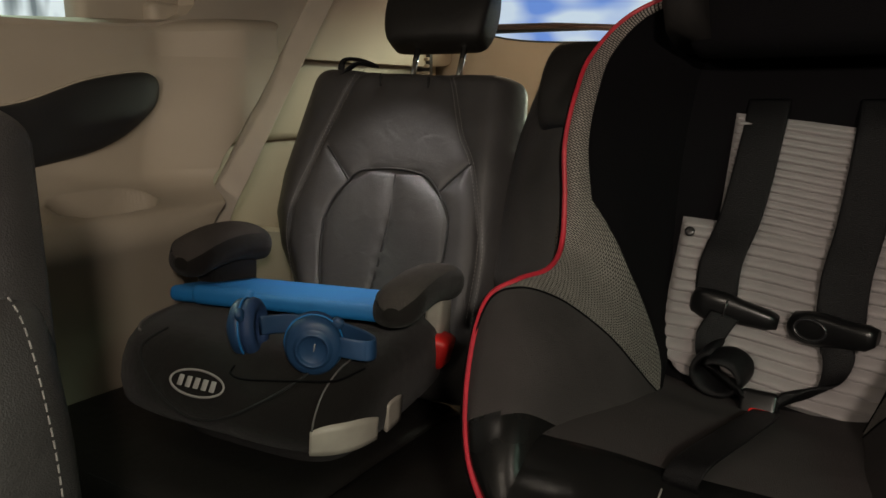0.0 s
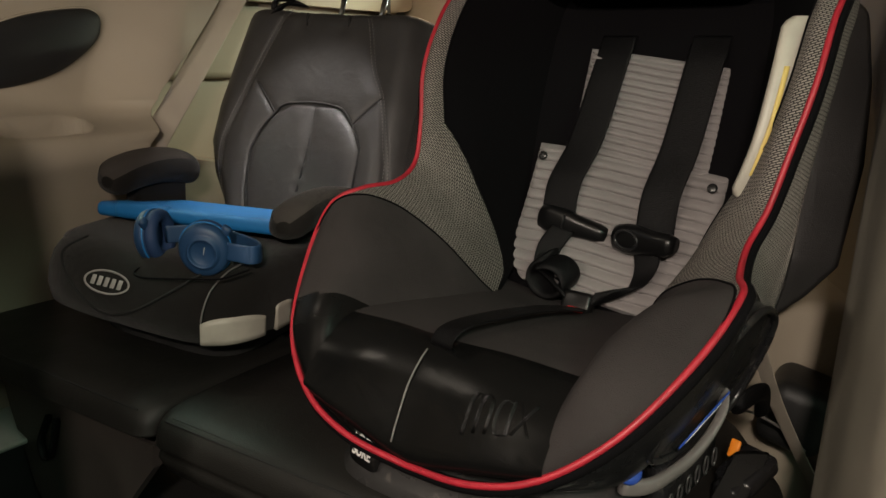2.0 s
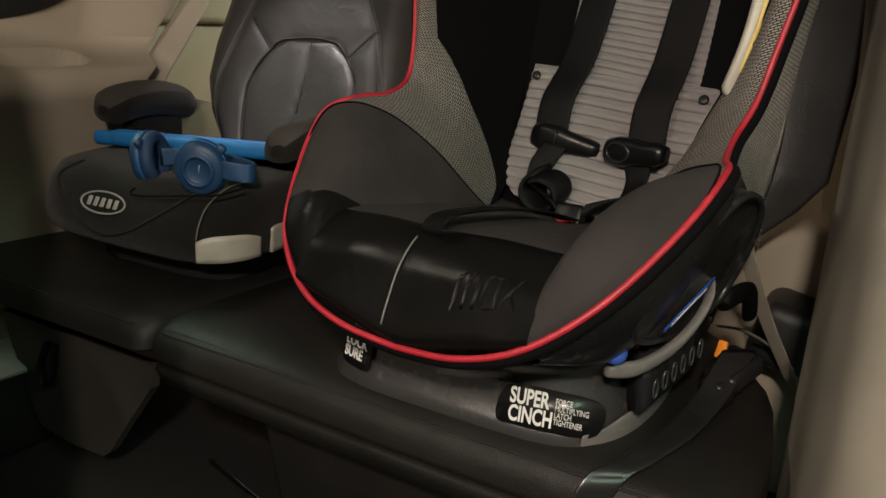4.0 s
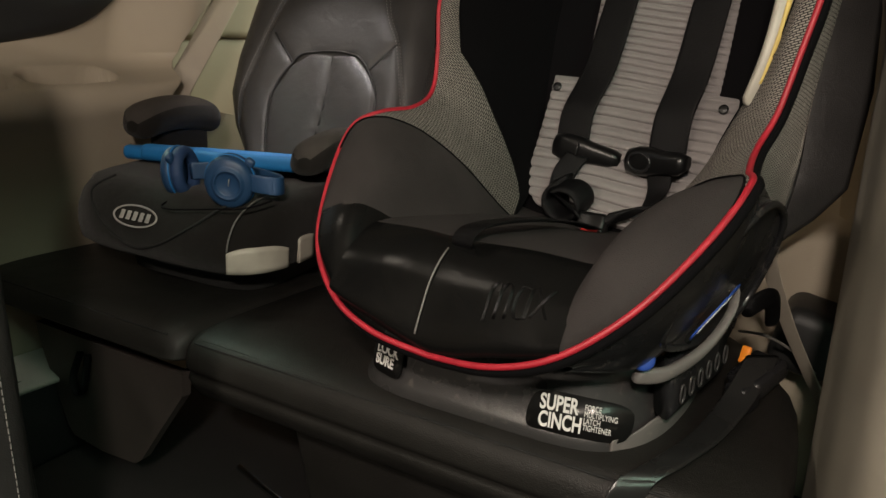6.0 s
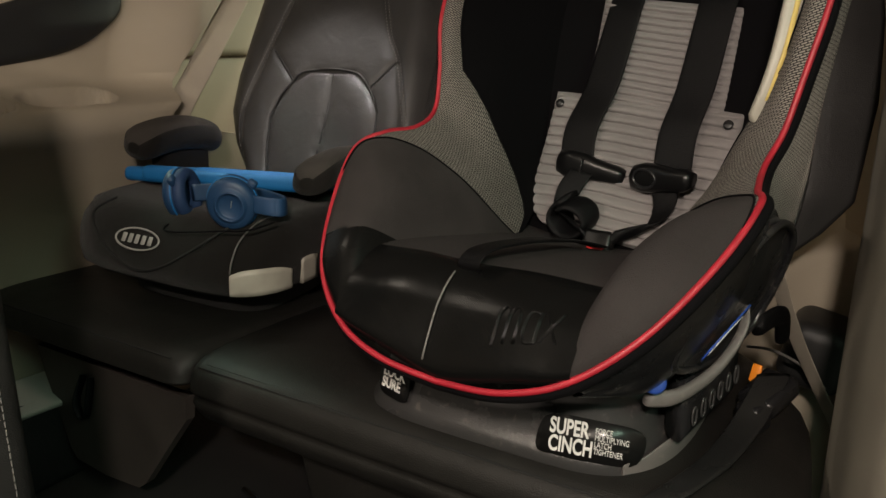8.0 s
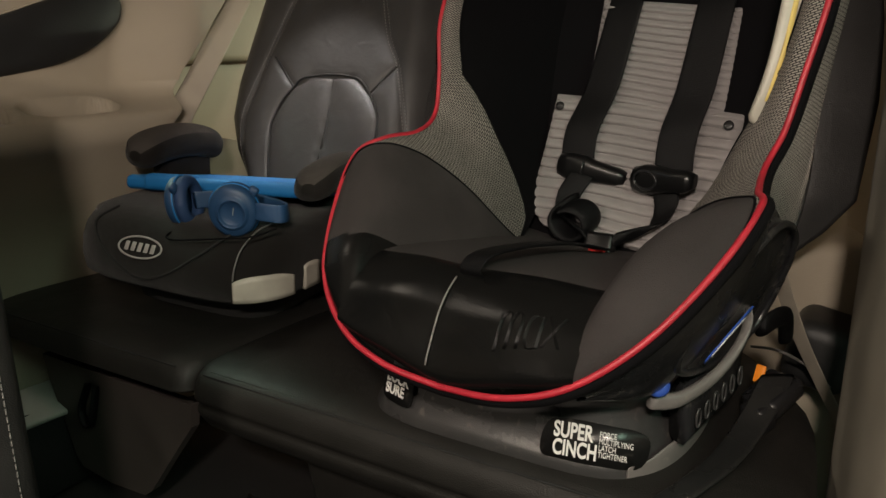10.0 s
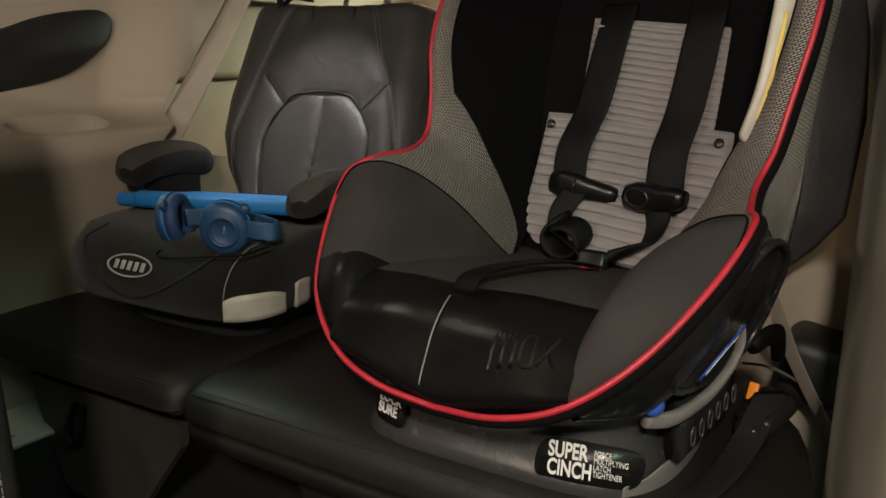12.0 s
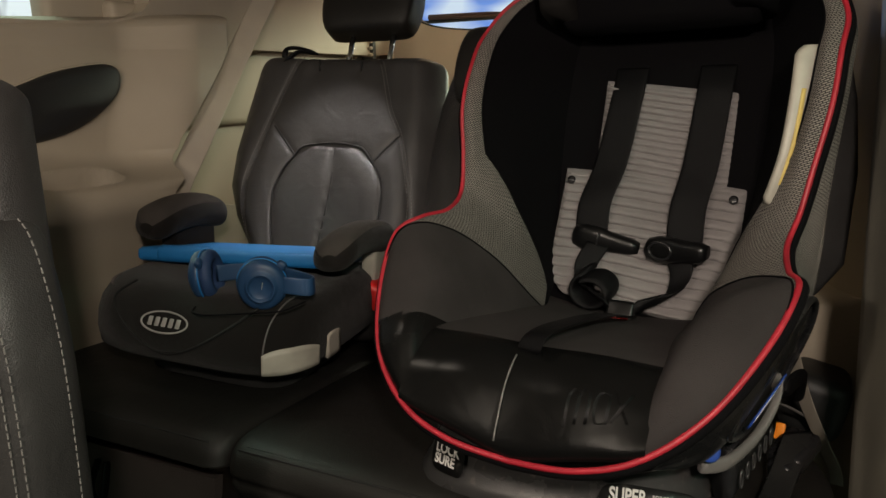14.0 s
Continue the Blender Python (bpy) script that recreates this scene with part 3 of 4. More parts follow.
# ---- convertible child seat ----
LIFT = pose(0, 0, -0.40)
car_seat = thing("child_car_seat", pose(-0.102, 0.4948, 0.41, 0, 0, -4.4), "black and grey convertible child car seat with red piping", "car seat")

# half loop from the front middle to the top middle: rim, crest, inner edge, deep end, outer edge, back
RIM = [(0.0000, 0.0033, 0.4981), (0.0733, -0.0014, 0.5085), (0.1378, 0.0092, 0.5318), (0.1926, 0.0425, 0.5767), (0.2324, 0.1052, 0.6373), (0.2471, 0.1626, 0.6925), (0.2318, 0.2035, 0.7095), (0.2215, 0.2582, 0.7124), (0.2289, 0.3093, 0.7313), (0.2390, 0.3364, 0.7857), (0.2502, 0.3555, 0.8514), (0.2528, 0.3885, 0.9125), (0.2520, 0.4364, 0.9644), (0.2130, 0.4817, 1.0185), (0.1108, 0.5090, 1.0564), (0.0000, 0.5128, 1.0697)]
SIDE = RIM[2:15]
CREST = [(0.1390, 0.0140, 0.5500), (0.1830, 0.0400, 0.5920), (0.2080, 0.0980, 0.6450), (0.2240, 0.1550, 0.6920), (0.2120, 0.2030, 0.7010), (0.2020, 0.2620, 0.7030), (0.2060, 0.3180, 0.7240), (0.2176, 0.3387, 0.7859), (0.2285, 0.3578, 0.8513), (0.2309, 0.3915, 0.9124), (0.2296, 0.4400, 0.9644), (0.1938, 0.4852, 1.0141), (0.1003, 0.5097, 1.0471)]
INNER = [(0.1380, 0.0420, 0.5820), (0.1500, 0.0620, 0.6120), (0.1580, 0.1100, 0.6400), (0.1680, 0.1600, 0.6640), (0.1550, 0.2150, 0.6570), (0.1420, 0.2720, 0.6470), (0.1520, 0.3450, 0.6680), (0.1850, 0.4000, 0.7650), (0.1992, 0.4204, 0.8410), (0.2025, 0.4554, 0.9017), (0.1976, 0.5009, 0.9596), (0.1661, 0.5418, 1.0119), (0.0876, 0.5549, 1.0505)]
DEEP = [(0.1340, 0.0900, 0.6010), (0.1280, 0.1150, 0.5880), (0.1180, 0.1550, 0.5820), (0.1050, 0.2050, 0.5750), (0.0980, 0.2600, 0.5660), (0.1020, 0.3250, 0.5550), (0.1250, 0.4300, 0.6000), (0.1450, 0.4850, 0.6800), (0.1550, 0.5250, 0.7800), (0.1550, 0.5600, 0.8700), (0.1480, 0.5900, 0.9500), (0.1200, 0.6200, 1.0200), (0.0600, 0.6400, 1.0600)]
OUTER = [(0.1312, 0.0416, 0.5078), (0.1650, 0.0850, 0.4970), (0.1830, 0.1300, 0.4970), (0.2050, 0.2100, 0.5250), (0.2360, 0.2800, 0.5850), (0.2460, 0.3150, 0.6150), (0.2500, 0.3450, 0.6650), (0.2500, 0.3620, 0.7350), (0.2520, 0.3920, 0.8100), (0.2560, 0.4270, 0.8800), (0.2500, 0.4800, 0.9400), (0.2000, 0.5500, 1.0100), (0.0986, 0.6200, 1.0550)]


def arm_drop(points, side, share, first=0):
    """The arm of one side sits lower and further back than the other's."""
    if side < 0:
        return list(points)
    out = []
    for k, (u, v, w) in enumerate(points):
        k -= first
        out.append((u, v + 0.022 * share * math.exp(-((k - 4.9) / 1.2) ** 2), w - 0.030 * share * math.exp(-((k - 4.1) / 1.35) ** 2)))
    return out


def grid_side(columns, side, nk=150, nc=54):
    cols = [spline(c, nk) for c in columns]
    rows = []
    for i in range(nk):
        rows.append([(p[0] * side, p[1], p[2]) for p in spline([c[i] for c in cols], nc)])
    return rows


def metres_uv(a, b, arr):
    return (0.0042 * b, 0.0058 * a)


NK, NC, NB = 150, 54, 24


def seam_at(k):
    """Where across the wing the rim's mesh ends: 0 at the rim, 3 at the deep end."""
    return float(np.interp(k, (0, 2.3, 2.9, 3.4, 3.9, 4.4, 4.8, 5.1, 5.5, 6.2, 7.0, 12.0), (0.02, 0.02, 0.30, 0.55, 0.85, 1.4, 2.1, 2.97, 2.85, 2.2, 1.30, 1.0)))


def grid_wing(columns, side):
    cols = [spline(c, NK) for c in columns]
    rows = []
    for i in range(NK):
        fine = spline([c[i] for c in cols], 121)
        b = min(seam_at(i / (NK - 1) * 12), 2.97) / 3 * 120
        at = np.concatenate([np.linspace(0, b, NB + 1), np.linspace(b, 120, NC - NB)[1:]])
        rows.append([(np.interp(a, range(121), fine[:, 0]) * side, np.interp(a, range(121), fine[:, 1]), np.interp(a, range(121), fine[:, 2])) for a in at])
    return rows


def wing_uv(a, b, arr):
    across = np.linalg.norm(np.diff(arr[a, :b + 1], axis=0), axis=1).sum() if b else 0.0
    return (across, 0.0058 * a)


for side in (1, -1):
    wing_cols = [arm_drop(c, side, q) for c, q in ((SIDE, 1.0), (CREST, 1.0), (INNER, 0.8), (DEEP, 0.3))]
    wing_grid = grid_wing(wing_cols, side)
    part("side_wing", skin(wing_grid, closed=False, caps=False, pick=lambda i, j: 3 if i / (NK - 1) * 12 < (0.2 if side > 0 else 1.5) - 0.3 * j / NC else (0 if j < NB else (1 if i / (NK - 1) * 12 < 5.1 else 2)), uv=wing_uv), [MESH, CLOTH, CLOTH_BLACK, ROLL], car_seat, "padded side wing of grey mesh and charcoal cloth", at=LIFT)
    part("wing_seam", tube([np.array(r[NB]) + (0, -0.0008, 0.0008) for r in wing_grid[28:]], 0.0012, 6), CLOTH_BLACK, car_seat, at=LIFT)
    edge_in = [(u + 0.006, v + 0.004, w - 0.006) for u, v, w in wing_cols[0]]
    middle = [((a[0] + b[0]) / 2 + 0.008, (a[1] + b[1]) / 2 + 0.004, (a[2] + b[2]) / 2 - 0.002) for a, b in zip(edge_in, OUTER)]
    shell = grid_side((edge_in, middle, OUTER, [(u * 0.84, v + 0.13, w - 0.005) for u, v, w in OUTER]), side)
    part("shell_side", skin(shell, closed=False, caps=False, pick=lambda i, j: 0 if i < 54 else (2 if j < 36 else 1), uv=metres_uv), [PLASTIC, CLOTH_BLACK, MESH], car_seat, "black plastic and grey mesh outside of the shell", at=LIFT)
    part("shell_edge", tube([np.array(r[36]) for r in shell[52:]], 0.0035, 6), PLASTIC, car_seat, "glossy black edge of the shell", at=LIFT)
loop = spline(RIM, 120)
low_loop = spline(arm_drop(RIM, 1, 1.0, 2), 120)
full = [(-p[0], p[1], p[2]) for p in loop[::-1]] + [tuple(p) for p in low_loop[1:]]
part("piping", tube(full, 0.0034, 8), RED, car_seat, "red piping round the rim", at=LIFT)
part("rim_binding", tube([(p[0] * 1.012, p[1] + 0.006, p[2] - 0.006) for p in full], 0.0065, 8), CLOTH_BLACK, car_seat, at=LIFT)
# raised plastic shield round the recline pivot
SHIELD = spline([(0.194, 0.100, 0.536), (0.217, 0.130, 0.596), (0.240, 0.188, 0.640), (0.248, 0.232, 0.650), (0.250, 0.279, 0.632), (0.245, 0.300, 0.600), (0.226, 0.312, 0.540), (0.211, 0.285, 0.505), (0.195, 0.190, 0.499)], 72, True)
mid_s = SHIELD.mean(axis=0)
OUTW = np.array((0.90, -0.27, -0.33))
for s in (1, -1):
    sym = np.array((s, 1, 1))
    shield = part("side_shield", skin([(mid_s + (SHIELD - mid_s) * k + OUTW * h) * sym for k, h in ((1.0, -0.012), (1.0, 0.004), (0.985, 0.008), (0.955, 0.008), (0.93, 0.004), (0.6, 0.005), (0.2, 0.006))]), PLASTIC, car_seat, "scuffed black plastic side shield", at=LIFT)
    part("shield_rim", tube((mid_s + (SHIELD - mid_s) * 0.985 + OUTW * 0.007) * sym, 0.0042, 8, closed=True), PLASTIC, shield)

# seat cushion with a leatherette front roll
ROLLC = [(0.004, 0.500), (0.003, 0.515), (0.016, 0.543), (0.034, 0.572), (0.062, 0.594), (0.095, 0.600), (0.16, 0.594), (0.25, 0.58), (0.33, 0.558), (0.42, 0.54)]
rows = []
for u in np.linspace(-0.142, 0.142, 61):
    e = (abs(u) / 0.138) ** 2
    rows.append([(u, v + 0.006 * e * max(0, 1 - v / 0.05), w + 0.033 * e * max(0, 1 - (w - 0.5) / 0.085) + 0.006 * math.sin(u * 22) ** 2 * max(0, min(1, (0.12 - v) / 0.1))) for v, w in spline(ROLLC, 60)])
part("seat_cushion", skin(rows, closed=False, caps=False, pick=lambda i, j: 0 if j < 31 else 1), [ROLL, CLOTH], car_seat, "seat cushion with a glossy black front roll", at=LIFT)
part("piping", tube([(u, v, w) for u, v, w in [(-0.016, a - 0.0018, b + 0.0014) for a, b in spline(ROLLC, 60)[7:27]]], 0.0010, 8), GREY_TAB, car_seat, "worn grey seam over the front roll", at=LIFT)


def on_roll(u, f):
    v, w = (np.interp(f, np.linspace(0, 1, 60), spline(ROLLC, 60)[:, k]) for k in (0, 1))
    e = (abs(u) / 0.138) ** 2
    return (u, v + 0.006 * e * max(0, 1 - v / 0.05) - 0.0008, w + 0.033 * e * max(0, 1 - (w - 0.5) / 0.085) + 0.006 * math.sin(u * 22) ** 2 * max(0, min(1, (0.12 - v) / 0.1)) + 0.0004)


STROKES = [[(0.057, 0.20), (0.057, 0.33)], [(0.057, 0.31), (0.061, 0.34), (0.066, 0.335), (0.068, 0.31), (0.068, 0.21)], [(0.068, 0.31), (0.072, 0.345), (0.077, 0.335), (0.079, 0.31), (0.079, 0.215)],
           [(0.099, 0.34), (0.090, 0.345), (0.086, 0.31), (0.086, 0.25), (0.091, 0.22), (0.099, 0.235)], [(0.099, 0.35), (0.099, 0.225)], [(0.104, 0.355), (0.120, 0.24)], [(0.120, 0.365), (0.104, 0.235)]]
for line in STROKES:
    for wide in (-0.0009, 0.0009):
        part("emboss", tube([on_roll(u + wide, f) for u, f in spline(line, 14)], 0.0006, 6, up=(1, 0, 0)), ROLL, car_seat, "raised stroke on the front roll", at=LIFT)

# backrest and head pad
BACKC = [(0.385, 0.52), (0.45, 0.60), (0.498, 0.68), (0.535, 0.76), (0.572, 0.86), (0.606, 0.96), (0.64, 1.08)]
part("backrest", skin([[(u, v - 0.02 * (abs(u) / 0.16) ** 4, w) for v, w in spline(BACKC, 40)] for u in np.linspace(-0.16, 0.16, 25)], closed=False, caps=False), CLOTH_BLACK, car_seat, at=LIFT)
head = part("head_pad", cushion(0.32, 0.09, 0.20, 0.035, 0.0, (0, 0, 0), 32, 12), CLOTH_BLACK, car_seat, "black padded headrest", at=LIFT @ pose(0, 0.54, 1.055, -20))
for s in (-1, 1):
    part("head_wing", skin([ring((s * (0.14 + 0.03 * f), -0.03 - 0.055 * math.sin(f * 1.5), -0.09 + 0.19 * f), (1, 0, 0), (0, 1, 0), 0.026, 0.05, 3, 20) for f in np.linspace(0, 1, 10)]), MESH if s < 0 else CLOTH_BLACK, head)


def back_at(w):
    p = spline(BACKC, 60)
    return float(np.interp(w, p[:, 1], p[:, 0]))


def pad(u0, u1, w0, w1, lift, rib, pitch, narrow, tilt=0.0):
    """A ribbed pad lying on the backrest."""
    rows = []
    ws = np.linspace(w0, w1, 220)
    for i, w in enumerate(ws):
        f = i / 219
        e = 1 - max(0, (0.25 - f) / 0.25) ** 2 * narrow
        row = []
        for u in np.linspace(u0, u1, 40):
            x = (u0 + u1) / 2 + (u - (u0 + u1) / 2) * e
            g = min((u - u0) / 0.012, (u1 - u) / 0.012, f / 0.05, (1 - f) / 0.05, 1)
            hgt = lift * max(g, 0) ** 0.5 + rib * (abs(math.sin(math.pi * (w + 0.0012 * math.sin(u * 40)) / pitch)) ** 0.55 - 0.6) * max(g, 0)
            row.append((x, back_at(w) - 0.02 * (abs(x) / 0.16) ** 4 - hgt, w + tilt * u))
        rows.append(row)
    return skin(rows, closed=False, caps=False)


part("back_insert", pad(-0.097, 0.113, 0.66, 0.876, 0.012, 0.0075, 0.0100, 0.0, -0.11), INSERT, car_seat, "light grey ribbed back pad", at=LIFT)
lower = part("seat_insert", pad(-0.142, 0.142, 0.55, 0.736, 0.021, 0.0085, 0.0135, 0.35, -0.08), INSERT, car_seat, "light grey ribbed support pad with snaps", at=LIFT)
for s in (-1, 1):
    part("snap", disc(0.0068, 0.005), PLASTIC, lower, at=pose(s * 0.125, back_at(0.721) - 0.029, 0.721 - s * 0.010, 68))

# harness
for s in (-1, 1):
    top, low_x = (-0.057, -0.077) if s < 0 else (0.077, 0.066)
    path = [(top, back_at(0.90) - 0.004, 0.905), (top, back_at(0.86) - 0.020, 0.86), (top * 0.6 + low_x * 0.4, back_at(0.76) - 0.030, 0.76), (low_x, back_at(0.70) - 0.042, 0.70), (low_x, 0.452, 0.648)]
    part("shoulder_strap", skin([ring(p, (1, 0, 0), (0, 1, 0.4), 0.0265, 0.0020, 4, 16) for p in spline(path, 30)]), WEB, car_seat, "black harness webbing", at=LIFT)
    low = [(s * 0.060, 0.436, 0.640), (s * 0.072, 0.418, 0.612), (s * 0.066, 0.396, 0.586), (s * 0.040, 0.380, 0.574), (s * 0.012, 0.366, 0.562)]
    part("lap_strap", skin([ring(p, (0.92 - 0.35 * f, 0.25 * f, 0.2 * s + 0.6 * s * f), (0, 1, 0.35), 0.019, 0.0026 + 0.002 * math.sin(9 * f) ** 2, 4, 16) for p, f in zip(spline(low, 30), np.linspace(0, 1, 30))]), WEB, car_seat, "folded black lap webbing", at=LIFT)
clip_rows = [(-0.106, 0.452, 0.650, 0.010), (-0.102, 0.448, 0.650, 0.016), (-0.085, 0.445, 0.648, 0.0195), (-0.060, 0.445, 0.645, 0.019), (-0.045, 0.447, 0.643, 0.015), (-0.012, 0.450, 0.637, 0.012), (0.000, 0.452, 0.635, 0.008)]
clip_a = part("chest_clip", skin([ring((x, y, z), (0, 1, 0.2), (0.12, 0, 1), 0.009, b, 3, 20) for x, y, z, b in clip_rows]), CLIP, car_seat, "black plastic chest clip half with a tapered tongue", at=LIFT)
part("clip_rib", tube([(-0.063, 0.434, 0.630), (-0.061, 0.433, 0.645), (-0.058, 0.434, 0.660)], 0.0013, 6), PLASTIC, clip_a)
clip_rows = [(0.014, 0.446, 0.640, 0.008), (0.018, 0.441, 0.640, 0.016), (0.035, 0.434, 0.641, 0.020), (0.055, 0.428, 0.642, 0.019), (0.075, 0.422, 0.643, 0.015), (0.098, 0.414, 0.645, 0.0145), (0.107, 0.414, 0.646, 0.009)]
clip_b = part("chest_clip", skin([ring((x, y, z), (0.3, 1, 0.2), (0, 0, 1), 0.009, b, 3, 20) for x, y, z, b in clip_rows]), CLIP, car_seat, "black plastic chest clip half with a round socket", at=LIFT)
part("socket_ring", tube(ring((0.038, 0.4235, 0.641), (1, -0.3, 0), (0, 0, 1), 0.0175, 0.0125, 2, 28), 0.0022, 6, closed=True, up=(0, 1, 0)), PLASTIC, clip_b)
coil = []
for i in range(40):
    a = 1.9 + 6.6 * i / 39
    r = 0.032 - 0.010 * i / 39
    coil.append(ring((-0.046 + r * math.cos(a), 0.392 - 0.010 * i / 39, 0.585 + 0.85 * r * math.sin(a)), (0.25, 0.9, 0.3), (math.cos(a), 0, math.sin(a)), 0.019, 0.0045, 3, 14))
part("strap_fold", skin(coil), WEB, car_seat, "curled loop of black webbing", at=LIFT)
part("buckle", block((0.042, 0.022, 0.06), 0.006, 3, (0.0, 0.365, 0.545), (-25, 0, 0)), CLIP, car_seat, "black harness buckle", at=LIFT)
part("buckle_button", block((0.024, 0.006, 0.014), 0.003, 2, (0.004, 0.350, 0.553), (-35, 0, 0)), REDP, car_seat, "red release button", at=LIFT)
strap = [(0.000, 0.088, 0.584), (-0.004, 0.066, 0.600), (0.003, 0.080, 0.616), (0.014, 0.15, 0.611), (0.018, 0.25, 0.590), (0.012, 0.345, 0.560)]
part("crotch_strap", skin([ring(p, (0.97, -0.2, 0.1), (0, 0.3, 0.9), 0.016, 0.002, 4, 16) for p in spline(strap, 40)]), WEB, car_seat, "black adjuster strap lying over the cushion", at=LIFT)
# cream pad on the inside of one wing
part("wing_pad", skin([ring(p, (0.75, 0.6, 0), (-0.6, 0.75, 0), a, 0.007, 3, 20) for p, a in zip(spline([(0.196, 0.358, 0.728), (0.212, 0.364, 0.79), (0.218, 0.382, 0.86), (0.218, 0.410, 0.922)], 24), 0.020 * np.clip(np.sin(np.linspace(0.15, 3.0, 24)) * 3, 0.2, 1))]), CREAM, car_seat, "cream wing pad with a yellowed strip", at=LIFT)
part("warning_strip", skin([ring(p, (0.75, 0.6, 0), (-0.6, 0.75, 0), 0.003, 0.002, 3, 10) for p in spline([(0.201, 0.350, 0.755), (0.213, 0.357, 0.81), (0.217, 0.376, 0.87)], 12)]), LABEL_YELLOW, car_seat, at=LIFT)

# base
BASE_SECT = [(0.388, 0.196, 0.272, 0.355), (0.393, 0.199, 0.277, 0.355), (0.403, 0.190, 0.268, 0.357), (0.43, 0.182, 0.262, 0.358), (0.46, 0.176, 0.258, 0.36), (0.49, 0.17, 0.25, 0.36), (0.53, 0.15, 0.23, 0.36)]
BASE_TURN = LIFT @ pose(0, 0, 0, 0, 0, 4.4)
base = part("base", skin([ring((0.005, vc, w), (1, 0, 0), (0, 1, 0), a, b, 5.0, 128) for w, a, b, vc in BASE_SECT]), PLASTIC_GREY, car_seat, "charcoal plastic base standing on the bench", at=BASE_TURN)


def sticker(name, pts, m, mat, parent, thick=0.0008, label=""):
    bm = skin([[(x, y, z) for x, y in spline(pts, 40, True)] for z in (0, thick)])
    return part(name, bm, mat, parent, label, True, m)


face_m = pose(0.128, 0.0975, 0.423, 79, 3, 14)
plate = sticker("label_plate", [(-0.055, -0.018), (-0.052, 0.012), (-0.035, 0.022), (0.01, 0.022), (0.045, 0.020), (0.055, 0.008), (0.045, -0.018), (0.0, -0.023), (-0.035, -0.022)], face_m, LABEL, base, label="worn black label with white print")
writing("lettering", "SUPER\nCINCH", 0.0235, face_m @ pose(-0.043, 0.002, 0.001), WHITE, base, scale_x=0.62, bold=0.0006)
writing("lettering", "FORCE\nMULTIPLYING\nLATCH\nTIGHTENER", 0.0088, face_m @ pose(0.004, 0.0085, 0.001), WHITE, base, scale_x=0.64)
face_l = pose(-0.117, 0.0935, 0.430, 80, 4, -10)
sticker("label_plate", [(-0.022, -0.016), (-0.024, 0.012), (-0.016, 0.024), (0.018, 0.024), (0.023, 0.012), (0.021, -0.017), (0.0, -0.021)], face_l, LABEL, base, label="black label with white print")
writing("lettering", "LOCK\nSURE", 0.018, face_l @ pose(-0.020, 0.004, 0.001), WHITE, base, scale_x=0.74, bold=0.0005)
lip = ring((0.005, 0.356, 0.397), (1, 0, 0), (0, 1, 0), 0.199, 0.277, 5.0, 240)
part("side_tab", skin([ring(p, (0.6, 0.6, 0), (0, 0, 1), 0.006, 0.009 + 0.012 * math.sin(math.pi * i / 34) ** 2, 2.5, 12) for i, p in enumerate(lip[204:239])]), GREY_TAB, base, "grey corner of the base")
# recline lever, blue labels, vent, belt guide on the outer side
part("recline_lever", skin([ring(p, (0.9, -0.3, 0), (0.2, 0.3, 0.9), 0.0058 * k, 0.0092 * k, 2.5, 14) for p, k in zip(spline([(0.172, 0.118, 0.482), (0.192, 0.140, 0.480), (0.210, 0.178, 0.490), (0.222, 0.208, 0.508), (0.228, 0.232, 0.530), (0.224, 0.246, 0.545)], 30), np.clip(np.sin(np.linspace(0.25, 2.9, 30)) * 3, 0.3, 1))]), GREY_TAB, car_seat, "grey recline lever", at=LIFT)
label_a, label_b = np.array((0.210, 0.158, 0.518)), np.array((0.236, 0.212, 0.562))
part("label_strip", skin([ring(label_a + (label_b - label_a) * f, (0.3, -0.6, 0.6), (0.85, -0.4, -0.3), 0.0075, 0.0012, 6, 12) for f in (0, 0.5, 1)]), LABEL_BLUE, car_seat, "blue instruction label", at=LIFT)
for k in (-1, 1):
    part("print_bar", skin([ring(label_a + (label_b - label_a) * f + np.array((0.0016, -0.0012, 0)) + k * np.array((0.0009, -0.0018, 0.0018)), (0.3, -0.6, 0.6), (0.85, -0.4, -0.3), 0.0008, 0.0005, 4, 8) for f in (0.12, 0.85 - 0.2 * (k + 1) / 2)]), WHITE, car_seat, at=LIFT)
part("cap", disc(0.012, 0.008), LABEL_BLUE, car_seat, "blue adjuster cap", at=LIFT @ pose(0.178, 0.116, 0.502, 60, 20, 25))
ruff = part("vent_housing", skin([ring((0.186 + 0.02 * f, 0.165 + 0.11 * f, 0.452 + 0.02 * f), (0.5, -0.3, 0), (0, 0, 1), 0.024, 0.034, 4, 20) for f in np.linspace(0, 1, 6)]), PLASTIC, car_seat, "scuffed grey recline housing", at=LIFT)
for i in range(6):
    part("rib", tube(ring((0.206 + 0.0035 * i, 0.165 + 0.016 * i, 0.452 + 0.004 * i), (0.15, 0.9, 0), (0, 0, 1), 0.0048, 0.0105, 2, 16), 0.0012, 6, closed=True, up=(1, 0, 0)), PLASTIC_GREY, ruff)

